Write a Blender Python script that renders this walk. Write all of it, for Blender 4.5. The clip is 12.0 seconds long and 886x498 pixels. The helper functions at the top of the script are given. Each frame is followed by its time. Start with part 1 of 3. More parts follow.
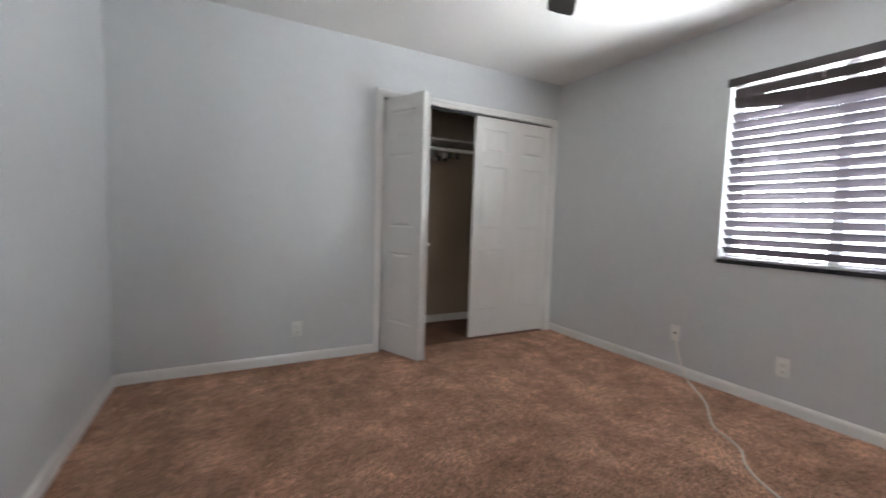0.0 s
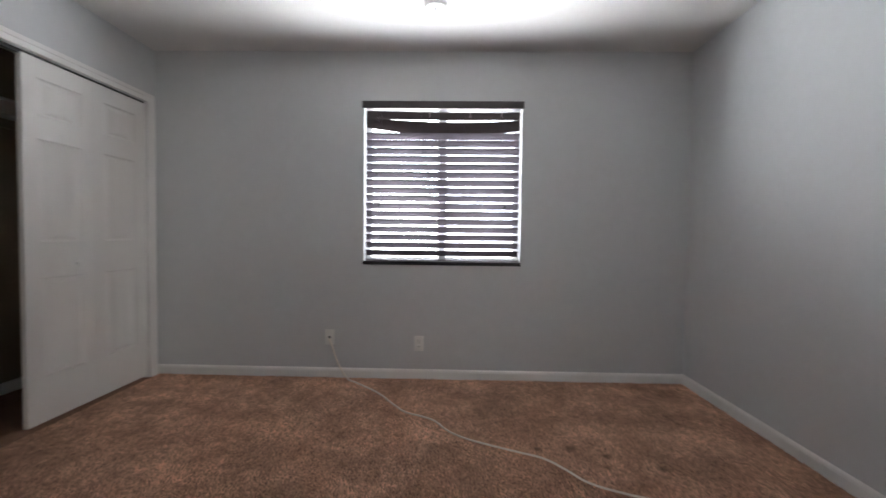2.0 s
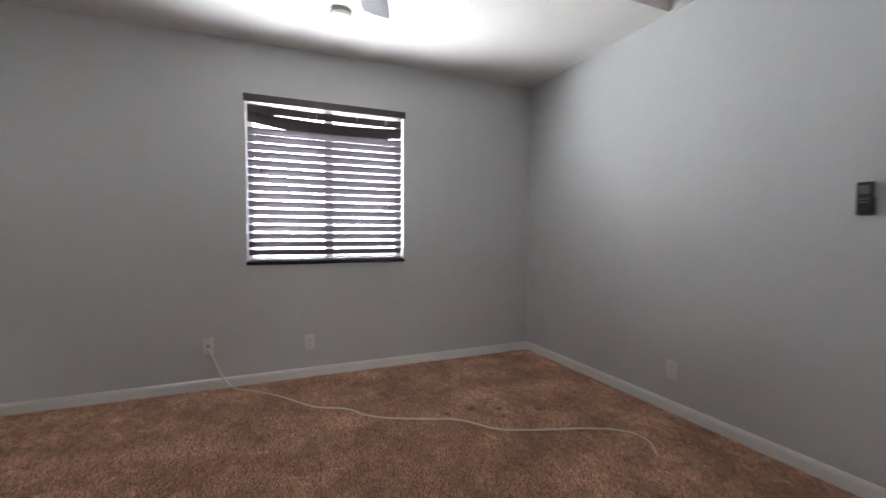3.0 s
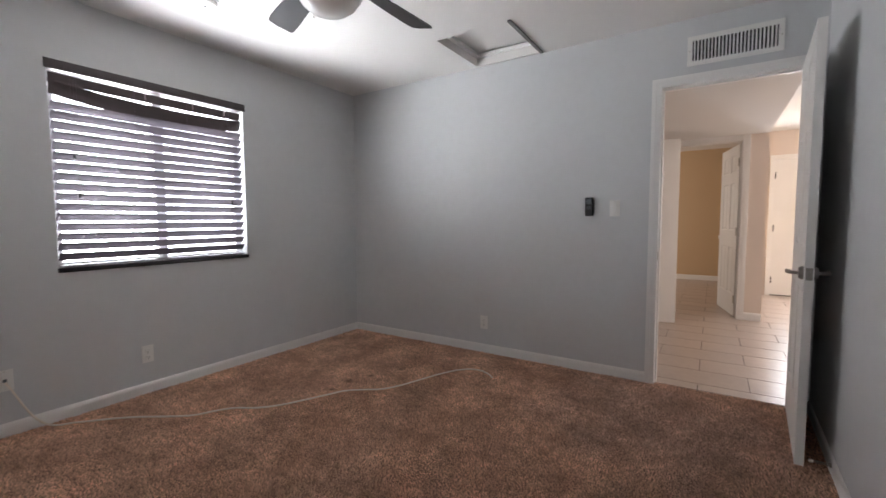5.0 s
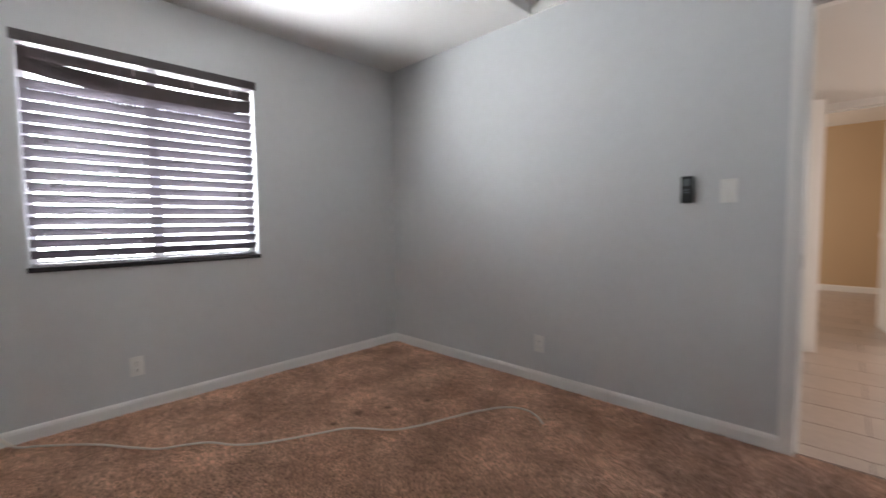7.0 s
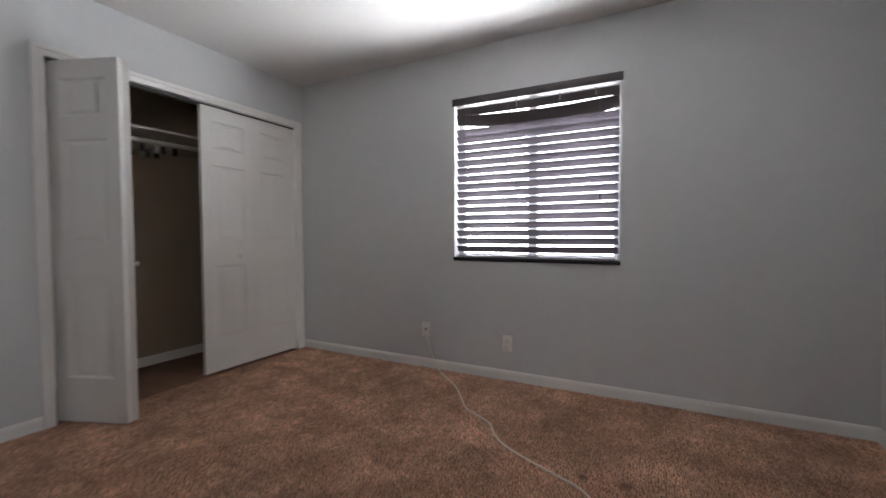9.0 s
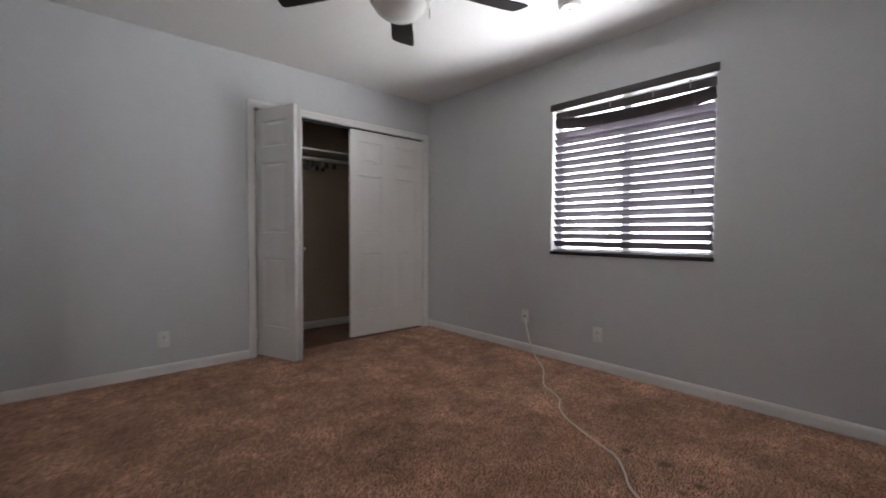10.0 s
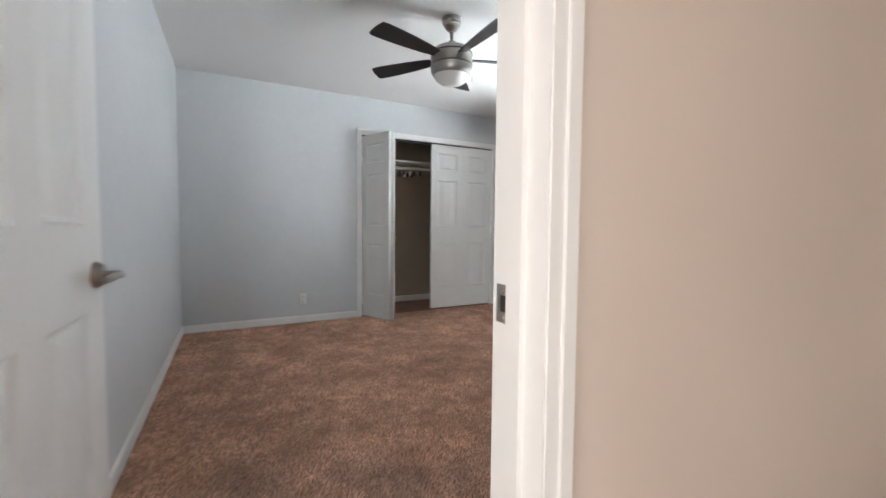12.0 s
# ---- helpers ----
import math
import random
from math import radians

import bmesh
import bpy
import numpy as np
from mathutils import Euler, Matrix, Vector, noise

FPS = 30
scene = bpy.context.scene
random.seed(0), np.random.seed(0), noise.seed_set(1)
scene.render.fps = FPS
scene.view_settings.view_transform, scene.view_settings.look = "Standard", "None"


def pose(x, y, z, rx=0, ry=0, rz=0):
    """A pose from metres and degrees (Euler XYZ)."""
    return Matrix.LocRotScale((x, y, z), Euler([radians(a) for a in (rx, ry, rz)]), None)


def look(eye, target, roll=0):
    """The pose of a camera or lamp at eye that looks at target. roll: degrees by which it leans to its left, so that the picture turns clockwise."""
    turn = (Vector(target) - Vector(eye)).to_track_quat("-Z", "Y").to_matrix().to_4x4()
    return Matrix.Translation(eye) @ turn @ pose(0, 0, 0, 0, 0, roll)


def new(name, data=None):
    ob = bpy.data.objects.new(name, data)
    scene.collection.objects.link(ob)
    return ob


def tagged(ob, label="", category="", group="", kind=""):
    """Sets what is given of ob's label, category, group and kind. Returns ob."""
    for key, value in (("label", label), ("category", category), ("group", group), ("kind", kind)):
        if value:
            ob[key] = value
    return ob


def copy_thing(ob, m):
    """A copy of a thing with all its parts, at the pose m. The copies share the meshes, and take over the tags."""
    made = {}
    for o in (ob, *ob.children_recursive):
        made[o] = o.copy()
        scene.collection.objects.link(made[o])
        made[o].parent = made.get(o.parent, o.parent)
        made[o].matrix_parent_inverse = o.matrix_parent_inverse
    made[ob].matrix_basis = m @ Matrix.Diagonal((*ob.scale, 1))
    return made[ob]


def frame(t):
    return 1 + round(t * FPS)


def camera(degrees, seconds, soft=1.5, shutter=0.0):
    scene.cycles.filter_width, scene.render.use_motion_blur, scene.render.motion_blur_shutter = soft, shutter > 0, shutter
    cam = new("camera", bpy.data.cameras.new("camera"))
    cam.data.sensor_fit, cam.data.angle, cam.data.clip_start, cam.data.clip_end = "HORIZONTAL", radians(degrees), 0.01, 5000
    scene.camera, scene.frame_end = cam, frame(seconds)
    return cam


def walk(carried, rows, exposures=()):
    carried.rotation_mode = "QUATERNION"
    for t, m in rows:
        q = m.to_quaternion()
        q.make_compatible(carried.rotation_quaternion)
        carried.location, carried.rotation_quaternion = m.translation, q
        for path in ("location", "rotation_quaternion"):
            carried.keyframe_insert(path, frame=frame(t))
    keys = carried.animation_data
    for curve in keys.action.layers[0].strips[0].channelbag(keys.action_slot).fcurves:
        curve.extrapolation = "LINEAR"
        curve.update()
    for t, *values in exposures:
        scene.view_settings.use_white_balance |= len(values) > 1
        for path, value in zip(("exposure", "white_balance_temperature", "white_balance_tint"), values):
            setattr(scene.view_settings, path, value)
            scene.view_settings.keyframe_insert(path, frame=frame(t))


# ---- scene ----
cam = camera(93.3, 12.0, shutter=0.5)
PATH = [
    (0, (0.601, 1.364, 1.106), (1.555, 3.115, 0.958), 1.8),
    (0.5, (0.744, 1.637, 1.073), (2.098, 3.105, 0.949), 2.1),
    (1, (0.769, 1.889, 1.079), (2.454, 2.962, 0.971), 1.8),
    (1.5, (0.644, 2.123, 1.107), (2.571, 2.649, 1.008), 1.4),
    (2, (0.477, 2.294, 1.09), (2.475, 2.34, 1.023), 0.7),
    (2.5, (0.386, 2.529, 1.063), (2.351, 2.161, 1.005), 0.5),
    (3, (0.313, 2.866, 1.104), (2.146, 2.071, 1.024), 0.2),
    (4.8, (0.402, 3.759, 1.154), (1.536, 2.117, 1.022), -0.0),
    (5, (0.43, 3.777, 1.155), (1.513, 2.101, 1.018), -0.3),
    (5.5, (0.447, 3.715, 1.148), (1.472, 2.004, 1.006), -0.5),
    (6, (0.417, 3.532, 1.156), (1.437, 1.818, 1.007), -0.6),
    (6.5, (0.456, 3.316, 1.111), (1.53, 1.636, 0.963), -0.6),
    (7, (0.609, 3.022, 1.097), (1.995, 1.585, 0.969), -0.7),
    (7.2, (0.642, 2.908, 1.086), (2.194, 1.652, 0.966), -0.5),
    (7.5, (0.719, 2.596, 1.036), (2.545, 1.783, 0.966), -1.1),
    (7.7, (0.744, 2.436, 1.013), (2.682, 1.942, 0.97), -1.1),
    (9.3, (0.713, 1.363, 1.065), (2.369, 2.481, 0.982), -0.1),
    (9.5, (0.687, 1.239, 1.062), (2.262, 2.468, 0.976), -0.0),
    (10, (0.641, 0.973, 1.028), (1.968, 2.467, 0.954), 0.3),
    (10.5, (0.574, 0.706, 1.033), (1.723, 2.341, 0.953), 0.5),
    (10.8, (0.534, 0.563, 1.041), (1.65, 2.22, 0.952), 0.4),
    (11, (0.481, 0.518, 1.050), (1.598, 2.172, 0.949), 0.2),
    (11.2, (0.468, 0.385, 1.085), (1.565, 2.054, 0.964), 0.5),
    (11.5, (0.447, 0.255, 1.031), (1.507, 1.948, 0.922), 0.6),
    (12, (0.332, -0.011, 1.027), (1.283, 1.745, 0.919), 0.5),
]
EXPOSURES = [(0.0, 0.30, 6550, 10), (0.5, 0.04, 6550, 13), (1.5, -0.33, 6550, 12), (2.5, -0.11, 6650, 12), (5.0, -0.12, 6700, 14), (6.5, 0.10, 6650, 13), (7.0, 0.12, 6650, 12), (7.5, -0.13, 6700, 12),
             (9.5, -0.32, 6650, 14), (10.5, -0.55, 6750, 15), (11.0, -0.62, 6650, 15), (11.5, -0.20, 6600, 13), (12.0, 0.45, 6350, 8)]
walk(cam, [(t, look(eye, target, roll)) for t, eye, target, roll in PATH], EXPOSURES)

# plan: the bedroom runs from XW to XE and from YS to YN
XW, XE, YS, YN, ZC = 0.0, 3.60, 0.565, 4.54, 2.44
YH = 0.458         # hall face of the bedroom's door wall
DX0, DX1, DH = 0.000, 0.748, 2.03      # bedroom doorway
CX0, CX1, CH = 1.762, 3.518, 2.036      # closet opening
WY0, WY1, WZ0, WZ1 = 1.794, 2.962, 0.870, 2.069  # window opening
CYB = 5.26         # closet back wall
HZ = 2.092         # low ceiling of the hall
FY = -2.05         # hall face of the far doorway's wall
LY = -4.15         # front wall of the living room
FX0, FX1 = 0.18, 0.92  # far doorway

# ---- world, sun, lights ----
world = bpy.data.worlds.new("world")
scene.world = world
world.use_nodes = True
wn = world.node_tree.nodes
sky = wn.new("ShaderNodeTexSky")
sky.sky_type, sky.sun_disc = "NISHITA", False
sky.sun_elevation, sky.sun_rotation = radians(56), radians(-75)
world.node_tree.links.new(sky.outputs[0], wn["Background"].inputs[0])
wn["Background"].inputs[1].default_value = 0.15

sun = new("sun", bpy.data.lights.new("sun", "SUN"))
sun.data.energy, sun.data.angle, sun.data.color = 4.0, radians(0.53), (1, 0.95, 0.88)
sun.matrix_world = look((20 * math.sin(radians(-75)), 20 * math.cos(radians(-75)), 20 * math.tan(radians(56))), (0, 0, 0))


def area_lamp(name, eye, target, w, h, power, color):
    lamp = new(name, bpy.data.lights.new(name, "AREA"))
    lamp.data.shape, lamp.data.size, lamp.data.size_y = "RECTANGLE", w, h
    lamp.data.energy, lamp.data.color = power, color
    lamp.matrix_world = look(eye, target)
    return lamp


area_lamp("window_daylight", (XE + 0.55, 2.378, 1.25), (XE - 1.0, 2.378, 1.52), 2.4, 2.05, 640, (0.88, 0.94, 1.0))
area_lamp("living_window_daylight", (-4.4, -1.6, 1.35), (0, -1.6, 1.2), 2.4, 1.5, 70, (1.0, 0.98, 0.97))
# fill added to brighten the hall wall; the front wall has no window here
area_lamp("hall_fill", (-2.7, LY + 0.06, 1.40), (-1.6, 0.4, 1.2), 1.6, 1.3, 118, (1.0, 0.97, 0.94))
# fill added to light the far room; no window stands at this wall
area_lamp("far_room_fill", (2.90, -4.2, 1.4), (0, -4.2, 1.2), 1.2, 1.2, 30, (1.0, 0.93, 0.85))
area_lamp("front_door_daylight", (-0.76, LY - 0.14, 1.33), (-0.35, 1.0, 0.75), 0.42, 0.88, 66, (0.86, 0.93, 1.0))


# ---- materials ----
def mat(name, color, rough=0.6, metal=0.0, spots=(), bump=(), coord="Object", rand=0.0):
    """spots: (scale, amount, detail) darkens or lightens in clouds; bump: (scale, strength, distance)."""
    m = bpy.data.materials.new(name)
    m.use_nodes = True
    n, ln = m.node_tree.nodes, m.node_tree.links
    b = n["Principled BSDF"]
    b.inputs["Roughness"].default_value = rough
    b.inputs["Metallic"].default_value = metal
    tc = n.new("ShaderNodeTexCoord")
    col = None
    base = n.new("ShaderNodeRGB")
    base.outputs[0].default_value = (*color, 1)
    col = base.outputs[0]
    for scale, amount, detail in spots:
        t = n.new("ShaderNodeTexNoise")
        t.inputs["Scale"].default_value, t.inputs["Detail"].default_value = scale, detail
        ln.new(tc.outputs[coord], t.inputs["Vector"])
        r = n.new("ShaderNodeMapRange")
        r.inputs["From Min"].default_value, r.inputs["From Max"].default_value = 0.3, 0.7
        r.inputs["To Min"].default_value, r.inputs["To Max"].default_value = 1 - amount, 1 + amount
        ln.new(t.outputs["Fac"], r.inputs["Value"])
        mx = n.new("ShaderNodeVectorMath")
        mx.operation = "SCALE"
        ln.new(col, mx.inputs[0])
        ln.new(r.outputs[0], mx.inputs["Scale"])
        col = mx.outputs[0]
    if rand:
        oi = n.new("ShaderNodeObjectInfo")
        r = n.new("ShaderNodeMapRange")
        r.inputs["To Min"].default_value, r.inputs["To Max"].default_value = 1 - rand, 1 + rand
        ln.new(oi.outputs["Random"], r.inputs["Value"])
        mx = n.new("ShaderNodeVectorMath")
        mx.operation = "SCALE"
        ln.new(col, mx.inputs[0])
        ln.new(r.outputs[0], mx.inputs["Scale"])
        col = mx.outputs[0]
    ln.new(col, b.inputs["Base Color"])
    last = None
    for scale, strength, distance in bump:
        t = n.new("ShaderNodeTexNoise")
        t.inputs["Scale"].default_value, t.inputs["Detail"].default_value = scale, 3
        ln.new(tc.outputs[coord], t.inputs["Vector"])
        bp = n.new("ShaderNodeBump")
        bp.inputs["Strength"].default_value, bp.inputs["Distance"].default_value = strength, distance
        ln.new(t.outputs["Fac"], bp.inputs["Height"])
        if last:
            ln.new(last, bp.inputs["Normal"])
        last = bp.outputs[0]
    if last:
        ln.new(last, b.inputs["Normal"])
    return m


WALL = mat("grey_wall_paint", (0.612, 0.620, 0.622), 0.55, spots=[(0.9, 0.03, 2), (14, 0.015, 3)], bump=[(55, 0.25, 0.002), (9, 0.2, 0.004)])
CEIL = mat("ceiling_paint", (0.75, 0.73, 0.705), 0.85, spots=[(1.1, 0.02, 2)], bump=[(70, 0.35, 0.002), (12, 0.2, 0.004)])
TRIM = mat("white_trim_paint", (0.82, 0.805, 0.785), 0.38, spots=[(3, 0.03, 3)], bump=[(30, 0.1, 0.001)])
DOORP = mat("white_door_paint", (0.80, 0.785, 0.76), 0.42, spots=[(2.5, 0.025, 3)], bump=[(90, 0.12, 0.0006)])
BEIGE = mat("beige_hall_paint", (0.71, 0.615, 0.545), 0.55, spots=[(0.8, 0.04, 2)], bump=[(55, 0.3, 0.002), (9, 0.2, 0.004)])
TAN = mat("tan_room_paint", (0.55, 0.40, 0.25), 0.6, spots=[(0.8, 0.04, 2)], bump=[(55, 0.3, 0.002)])
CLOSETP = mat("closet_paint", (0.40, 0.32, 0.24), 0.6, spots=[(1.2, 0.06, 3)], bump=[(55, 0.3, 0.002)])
CARPET = mat("brown_carpet", (0.27, 0.15, 0.10), 0.95, spots=[(1.6, 0.14, 4), (7, 0.16, 4), (90, 0.35, 3)], bump=[(130, 0.9, 0.008), (9, 0.6, 0.02)])
PILE = mat("brown_carpet_pile", (0.62, 0.360, 0.246), 0.95, spots=[(1.3, 0.17, 4), (4.2, 0.28, 5), (13, 0.15, 3), (34, 0.18, 3)])
_n, _l = PILE.node_tree.nodes, PILE.node_tree.links
_g, _r, _v = _n.new("ShaderNodeNewGeometry"), _n.new("ShaderNodeMapRange"), _n.new("ShaderNodeVectorMath")
_v.operation = "SCALE"
_r.inputs["To Min"].default_value, _r.inputs["To Max"].default_value = 0.45, 1.20
_w = _n.new("ShaderNodeMath")
_w.operation = "POWER"
_w.inputs[1].default_value = 0.45
_l.new(_g.outputs["Random Per Island"], _w.inputs[0])
_l.new(_w.outputs[0], _r.inputs["Value"])
_old = _n["Principled BSDF"].inputs["Base Color"].links[0].from_socket
_l.new(_old, _v.inputs[0])
_l.new(_r.outputs[0], _v.inputs["Scale"])
_col, _tc = _v.outputs[0], _n.new("ShaderNodeTexCoord")
for _x, _y, _s in ((2.60, 1.68, 0.032), (2.53, 1.52, 0.024), (2.59, 1.85, 0.020), (2.43, 1.29, 0.024), (2.43, 1.55, 0.018)):
    _d, _k, _q = _n.new("ShaderNodeVectorMath"), _n.new("ShaderNodeMapRange"), _n.new("ShaderNodeVectorMath")
    _d.operation, _q.operation = "DISTANCE", "SCALE"
    _d.inputs[1].default_value = (_x, _y, 0.005)
    _k.inputs["From Min"].default_value, _k.inputs["From Max"].default_value = _s * 0.4, _s * 1.5
    _k.inputs["To Min"].default_value, _k.inputs["To Max"].default_value = 0.35, 1.0
    _l.new(_tc.outputs["Object"], _d.inputs[0])
    _l.new(_d.outputs["Value"], _k.inputs["Value"])
    _l.new(_col, _q.inputs[0])
    _l.new(_k.outputs[0], _q.inputs["Scale"])
    _col = _q.outputs[0]
# a grey patch inside the doorway: wear, plus hall daylight's sheen put into the colour
_d, _k, _t, _s, _m = _n.new("ShaderNodeVectorMath"), _n.new("ShaderNodeMapRange"), _n.new("ShaderNodeTexNoise"), _n.new("ShaderNodeMath"), _n.new("ShaderNodeMix")
_d.operation, _d.inputs[1].default_value = "DISTANCE", (0.66, 1.12, 0.005)
_t.inputs["Scale"].default_value, _t.inputs["Detail"].default_value = 3.4, 4
_s.operation = "MULTIPLY_ADD"
_s.inputs[1].default_value = 1.1
_k.inputs["From Min"].default_value, _k.inputs["From Max"].default_value = 0.88, 1.38
_k.inputs["To Min"].default_value, _k.inputs["To Max"].default_value = 0.9, 0.0
_m.data_type, _m.blend_type = "RGBA", "MULTIPLY"
_m.inputs[7].default_value = (0.87, 0.95, 1.06, 1)
_l.new(_tc.outputs["Object"], _d.inputs[0])
_l.new(_tc.outputs["Object"], _t.inputs["Vector"])
_l.new(_t.outputs["Fac"], _s.inputs[0])
_l.new(_d.outputs["Value"], _s.inputs[2])
_l.new(_s.outputs[0], _k.inputs["Value"])
_l.new(_k.outputs[0], _m.inputs[0])
_l.new(_col, _m.inputs[6])
_l.new(_m.outputs[2], _n["Principled BSDF"].inputs["Base Color"])
TILE = mat("greige_plank_tile", (0.44, 0.36, 0.31), 0.28, spots=[(3, 0.06, 4), (22, 0.05, 4)], bump=[(30, 0.05, 0.001)], rand=0.05)
GROUT = mat("tile_grout", (0.15, 0.125, 0.11), 0.9, spots=[(40, 0.1, 3)])
VALANCE = mat("dark_brown_valance", (0.050, 0.038, 0.038), 0.42, spots=[(12, 0.12, 4)], bump=[(60, 0.1, 0.0006)])
# bottom rail: the dark carpet's reflection put into a near-black colour
RAIL = mat("glossy_rail_dark_reflection", (0.016, 0.013, 0.017), 0.3, spots=[(12, 0.12, 4)])
# the blind's brown again, lightened: window glare on the slats put into the colour
SLAT = mat("glare_tinted_slat", (0.105, 0.090, 0.106), 0.38, spots=[(12, 0.12, 4)], bump=[(60, 0.1, 0.0006)])
NICKEL = mat("brushed_nickel", (0.36, 0.335, 0.31), 0.30, 1.0, spots=[(60, 0.05, 3)])
STEEL = mat("worn_steel", (0.50, 0.47, 0.43), 0.4, 1.0, spots=[(60, 0.1, 3)])
BLADE = mat("dark_walnut_blade", (0.014, 0.010, 0.009), 0.45, spots=[(18, 0.2, 4)])
FROST = mat("frosted_white_glass", (0.80, 0.79, 0.76), 0.25)
PLASTIC = mat("white_plastic", (0.78, 0.77, 0.74), 0.35)
SLOT = mat("dark_slot", (0.03, 0.03, 0.03), 0.6)
BLACKP = mat("black_plastic", (0.02, 0.02, 0.022), 0.35)
GREYP = mat("grey_display", (0.16, 0.18, 0.19), 0.25)
VINYL = mat("white_window_vinyl", (0.70, 0.71, 0.72), 0.4)
BRONZE = mat("dark_metal_strip", (0.16, 0.15, 0.145), 0.4, 0.3)
TAPE = mat("faded_tape", (0.30, 0.25, 0.25), 0.7)
WIREC = mat("white_wire", (0.72, 0.71, 0.68), 0.35)
CORD = mat("cream_cable", (0.82, 0.75, 0.66), 0.5)
STUCCO = mat("outside_stucco", (0.68, 0.64, 0.58), 0.9, spots=[(2, 0.04, 4)], bump=[(60, 0.3, 0.004)])
GRAVEL = mat("light_gravel", (0.58, 0.54, 0.48), 0.95, spots=[(0.5, 0.06, 3), (30, 0.15, 4)], bump=[(30, 0.4, 0.01)])
GLASSM = bpy.data.materials.new("clear_glass")
GLASSM.use_nodes = True
_b = GLASSM.node_tree.nodes["Principled BSDF"]
_b.inputs["Transmission Weight"].default_value, _b.inputs["Roughness"].default_value = 1.0, 0.0
_b.inputs["Base Color"].default_value = (0.95, 0.97, 0.97, 1)


SCREEN = bpy.data.materials.new("insect_screen")
SCREEN.use_nodes = True
_sn = SCREEN.node_tree.nodes
_tr = _sn.new("ShaderNodeBsdfTransparent")
_tr.inputs[0].default_value = (0.5, 0.5, 0.52, 1)
SCREEN.node_tree.links.new(_tr.outputs[0], _sn["Material Output"].inputs[0])


# ---- mesh helpers ----
def box(bm, x0, x1, y0, y1, z0, z1, bevel=0.0):
    if bevel:
        tmp = bmesh.new()
        bmesh.ops.create_cube(tmp, size=1, matrix=Matrix.Translation(((x0 + x1) / 2, (y0 + y1) / 2, (z0 + z1) / 2)) @ Matrix.Diagonal((abs(x1 - x0), abs(y1 - y0), abs(z1 - z0), 1)))
        bmesh.ops.bevel(tmp, geom=tmp.edges[:], offset=bevel, segments=2, affect="EDGES", profile=0.6)
        vs = [bm.verts.new(v.co) for v in tmp.verts]
        for f in tmp.faces:
            bm.faces.new([vs[v.index] for v in f.verts])
        tmp.free()
        return
    p = [bm.verts.new((x, y, z)) for z in (z0, z1) for x, y in ((x0, y0), (x1, y0), (x1, y1), (x0, y1))]
    for q in ((3, 2, 1, 0), (4, 5, 6, 7), (0, 1, 5, 4), (1, 2, 6, 5), (2, 3, 7, 6), (3, 0, 4, 7)):
        bm.faces.new([p[i] for i in q])


def lathe(bm, profile, n=40, center=(0, 0), axis="z"):
    """profile: (radius, height) from top to bottom."""
    rings = []
    for r, h in profile:
        ring = []
        for i in range(n):
            a = 2 * math.pi * i / n
            c = (center[0] + r * math.cos(a), center[1] + r * math.sin(a))
            co = {"z": (c[0], c[1], h), "x": (h, c[0], c[1]), "y": (c[0], h, c[1])}[axis]
            ring.append(bm.verts.new(co))
        rings.append(ring)
    for a, b in zip(rings, rings[1:]):
        for i in range(n):
            bm.faces.new((a[i], a[(i + 1) % n], b[(i + 1) % n], b[i]))
    bm.faces.new(rings[0])
    bm.faces.new(list(reversed(rings[-1])))


def sweep(bm, pts, r, n=10):
    """A round rod along points."""
    pts = [Vector(p) for p in pts]
    rings = []
    up = Vector((0.03, 0.05, 1)).normalized()
    for i, p in enumerate(pts):
        d = (pts[min(i + 1, len(pts) - 1)] - pts[max(i - 1, 0)]).normalized()
        if abs(d.dot(up)) > 0.98:
            up = Vector((1, 0.02, 0.03)).normalized()
        u = d.cross(up).normalized()
        v = d.cross(u)
        rings.append([bm.verts.new(p + r * (math.cos(2 * math.pi * k / n) * u + math.sin(2 * math.pi * k / n) * v)) for k in range(n)])
    for a, b in zip(rings, rings[1:]):
        for k in range(n):
            bm.faces.new((a[k], a[(k + 1) % n], b[(k + 1) % n], b[k]))
    bm.faces.new(rings[0])
    bm.faces.new(list(reversed(rings[-1])))


def part(name, bm, material, parent=None, label="", smooth=False, m=None):
    bmesh.ops.recalc_face_normals(bm, faces=bm.faces[:])
    me = bpy.data.meshes.new(name)
    bm.to_mesh(me)
    bm.free()
    me.materials.append(material)
    if smooth:
        for p in me.polygons:
            p.use_smooth = True
        me.set_sharp_from_angle(angle=radians(35))
    ob = new(name, me)
    if parent:
        ob.parent = parent
    if m is not None:
        ob.matrix_basis = m
    if label:
        ob["label"] = label
    return ob


def boxes(name, rows, material, parent=None, label="", bevel=0.0, m=None):
    bm = bmesh.new()
    for r in rows:
        box(bm, *r, bevel)
    return part(name, bm, material, parent, label, m=m, smooth=bevel > 0)


def thing(name, m, label, category, group=""):
    ob = new(name)
    ob.matrix_basis = m
    return tagged(ob, label, category, group)


def structure(ob, label):
    return tagged(ob, label, kind="structure")


# ---- bedroom shell ----
T = 0.12
structure(boxes("floor", [(XW - 0.15, XE + 0.1, YS - 0.02, YN + 0.05, -0.12, 0.0), (1.45, XE + 0.1, YN + 0.05, CYB + 0.1, -0.12, 0.0)], CARPET), "brown cut-pile carpet with worn darker patches")
WW = (-0.085, 0.032)   # the west wall runs slightly out of square: its face at the door wall and at the closet wall
bm = bmesh.new()
box(bm, 0, 1, YH, YN + T, -0.1, ZC + 0.1)
for v_ in bm.verts:
    face_x = WW[0] + (WW[1] - WW[0]) * (v_.co.y - YS) / (YN - YS)
    v_.co.x = face_x if v_.co.x > 0.5 else XW - 0.20
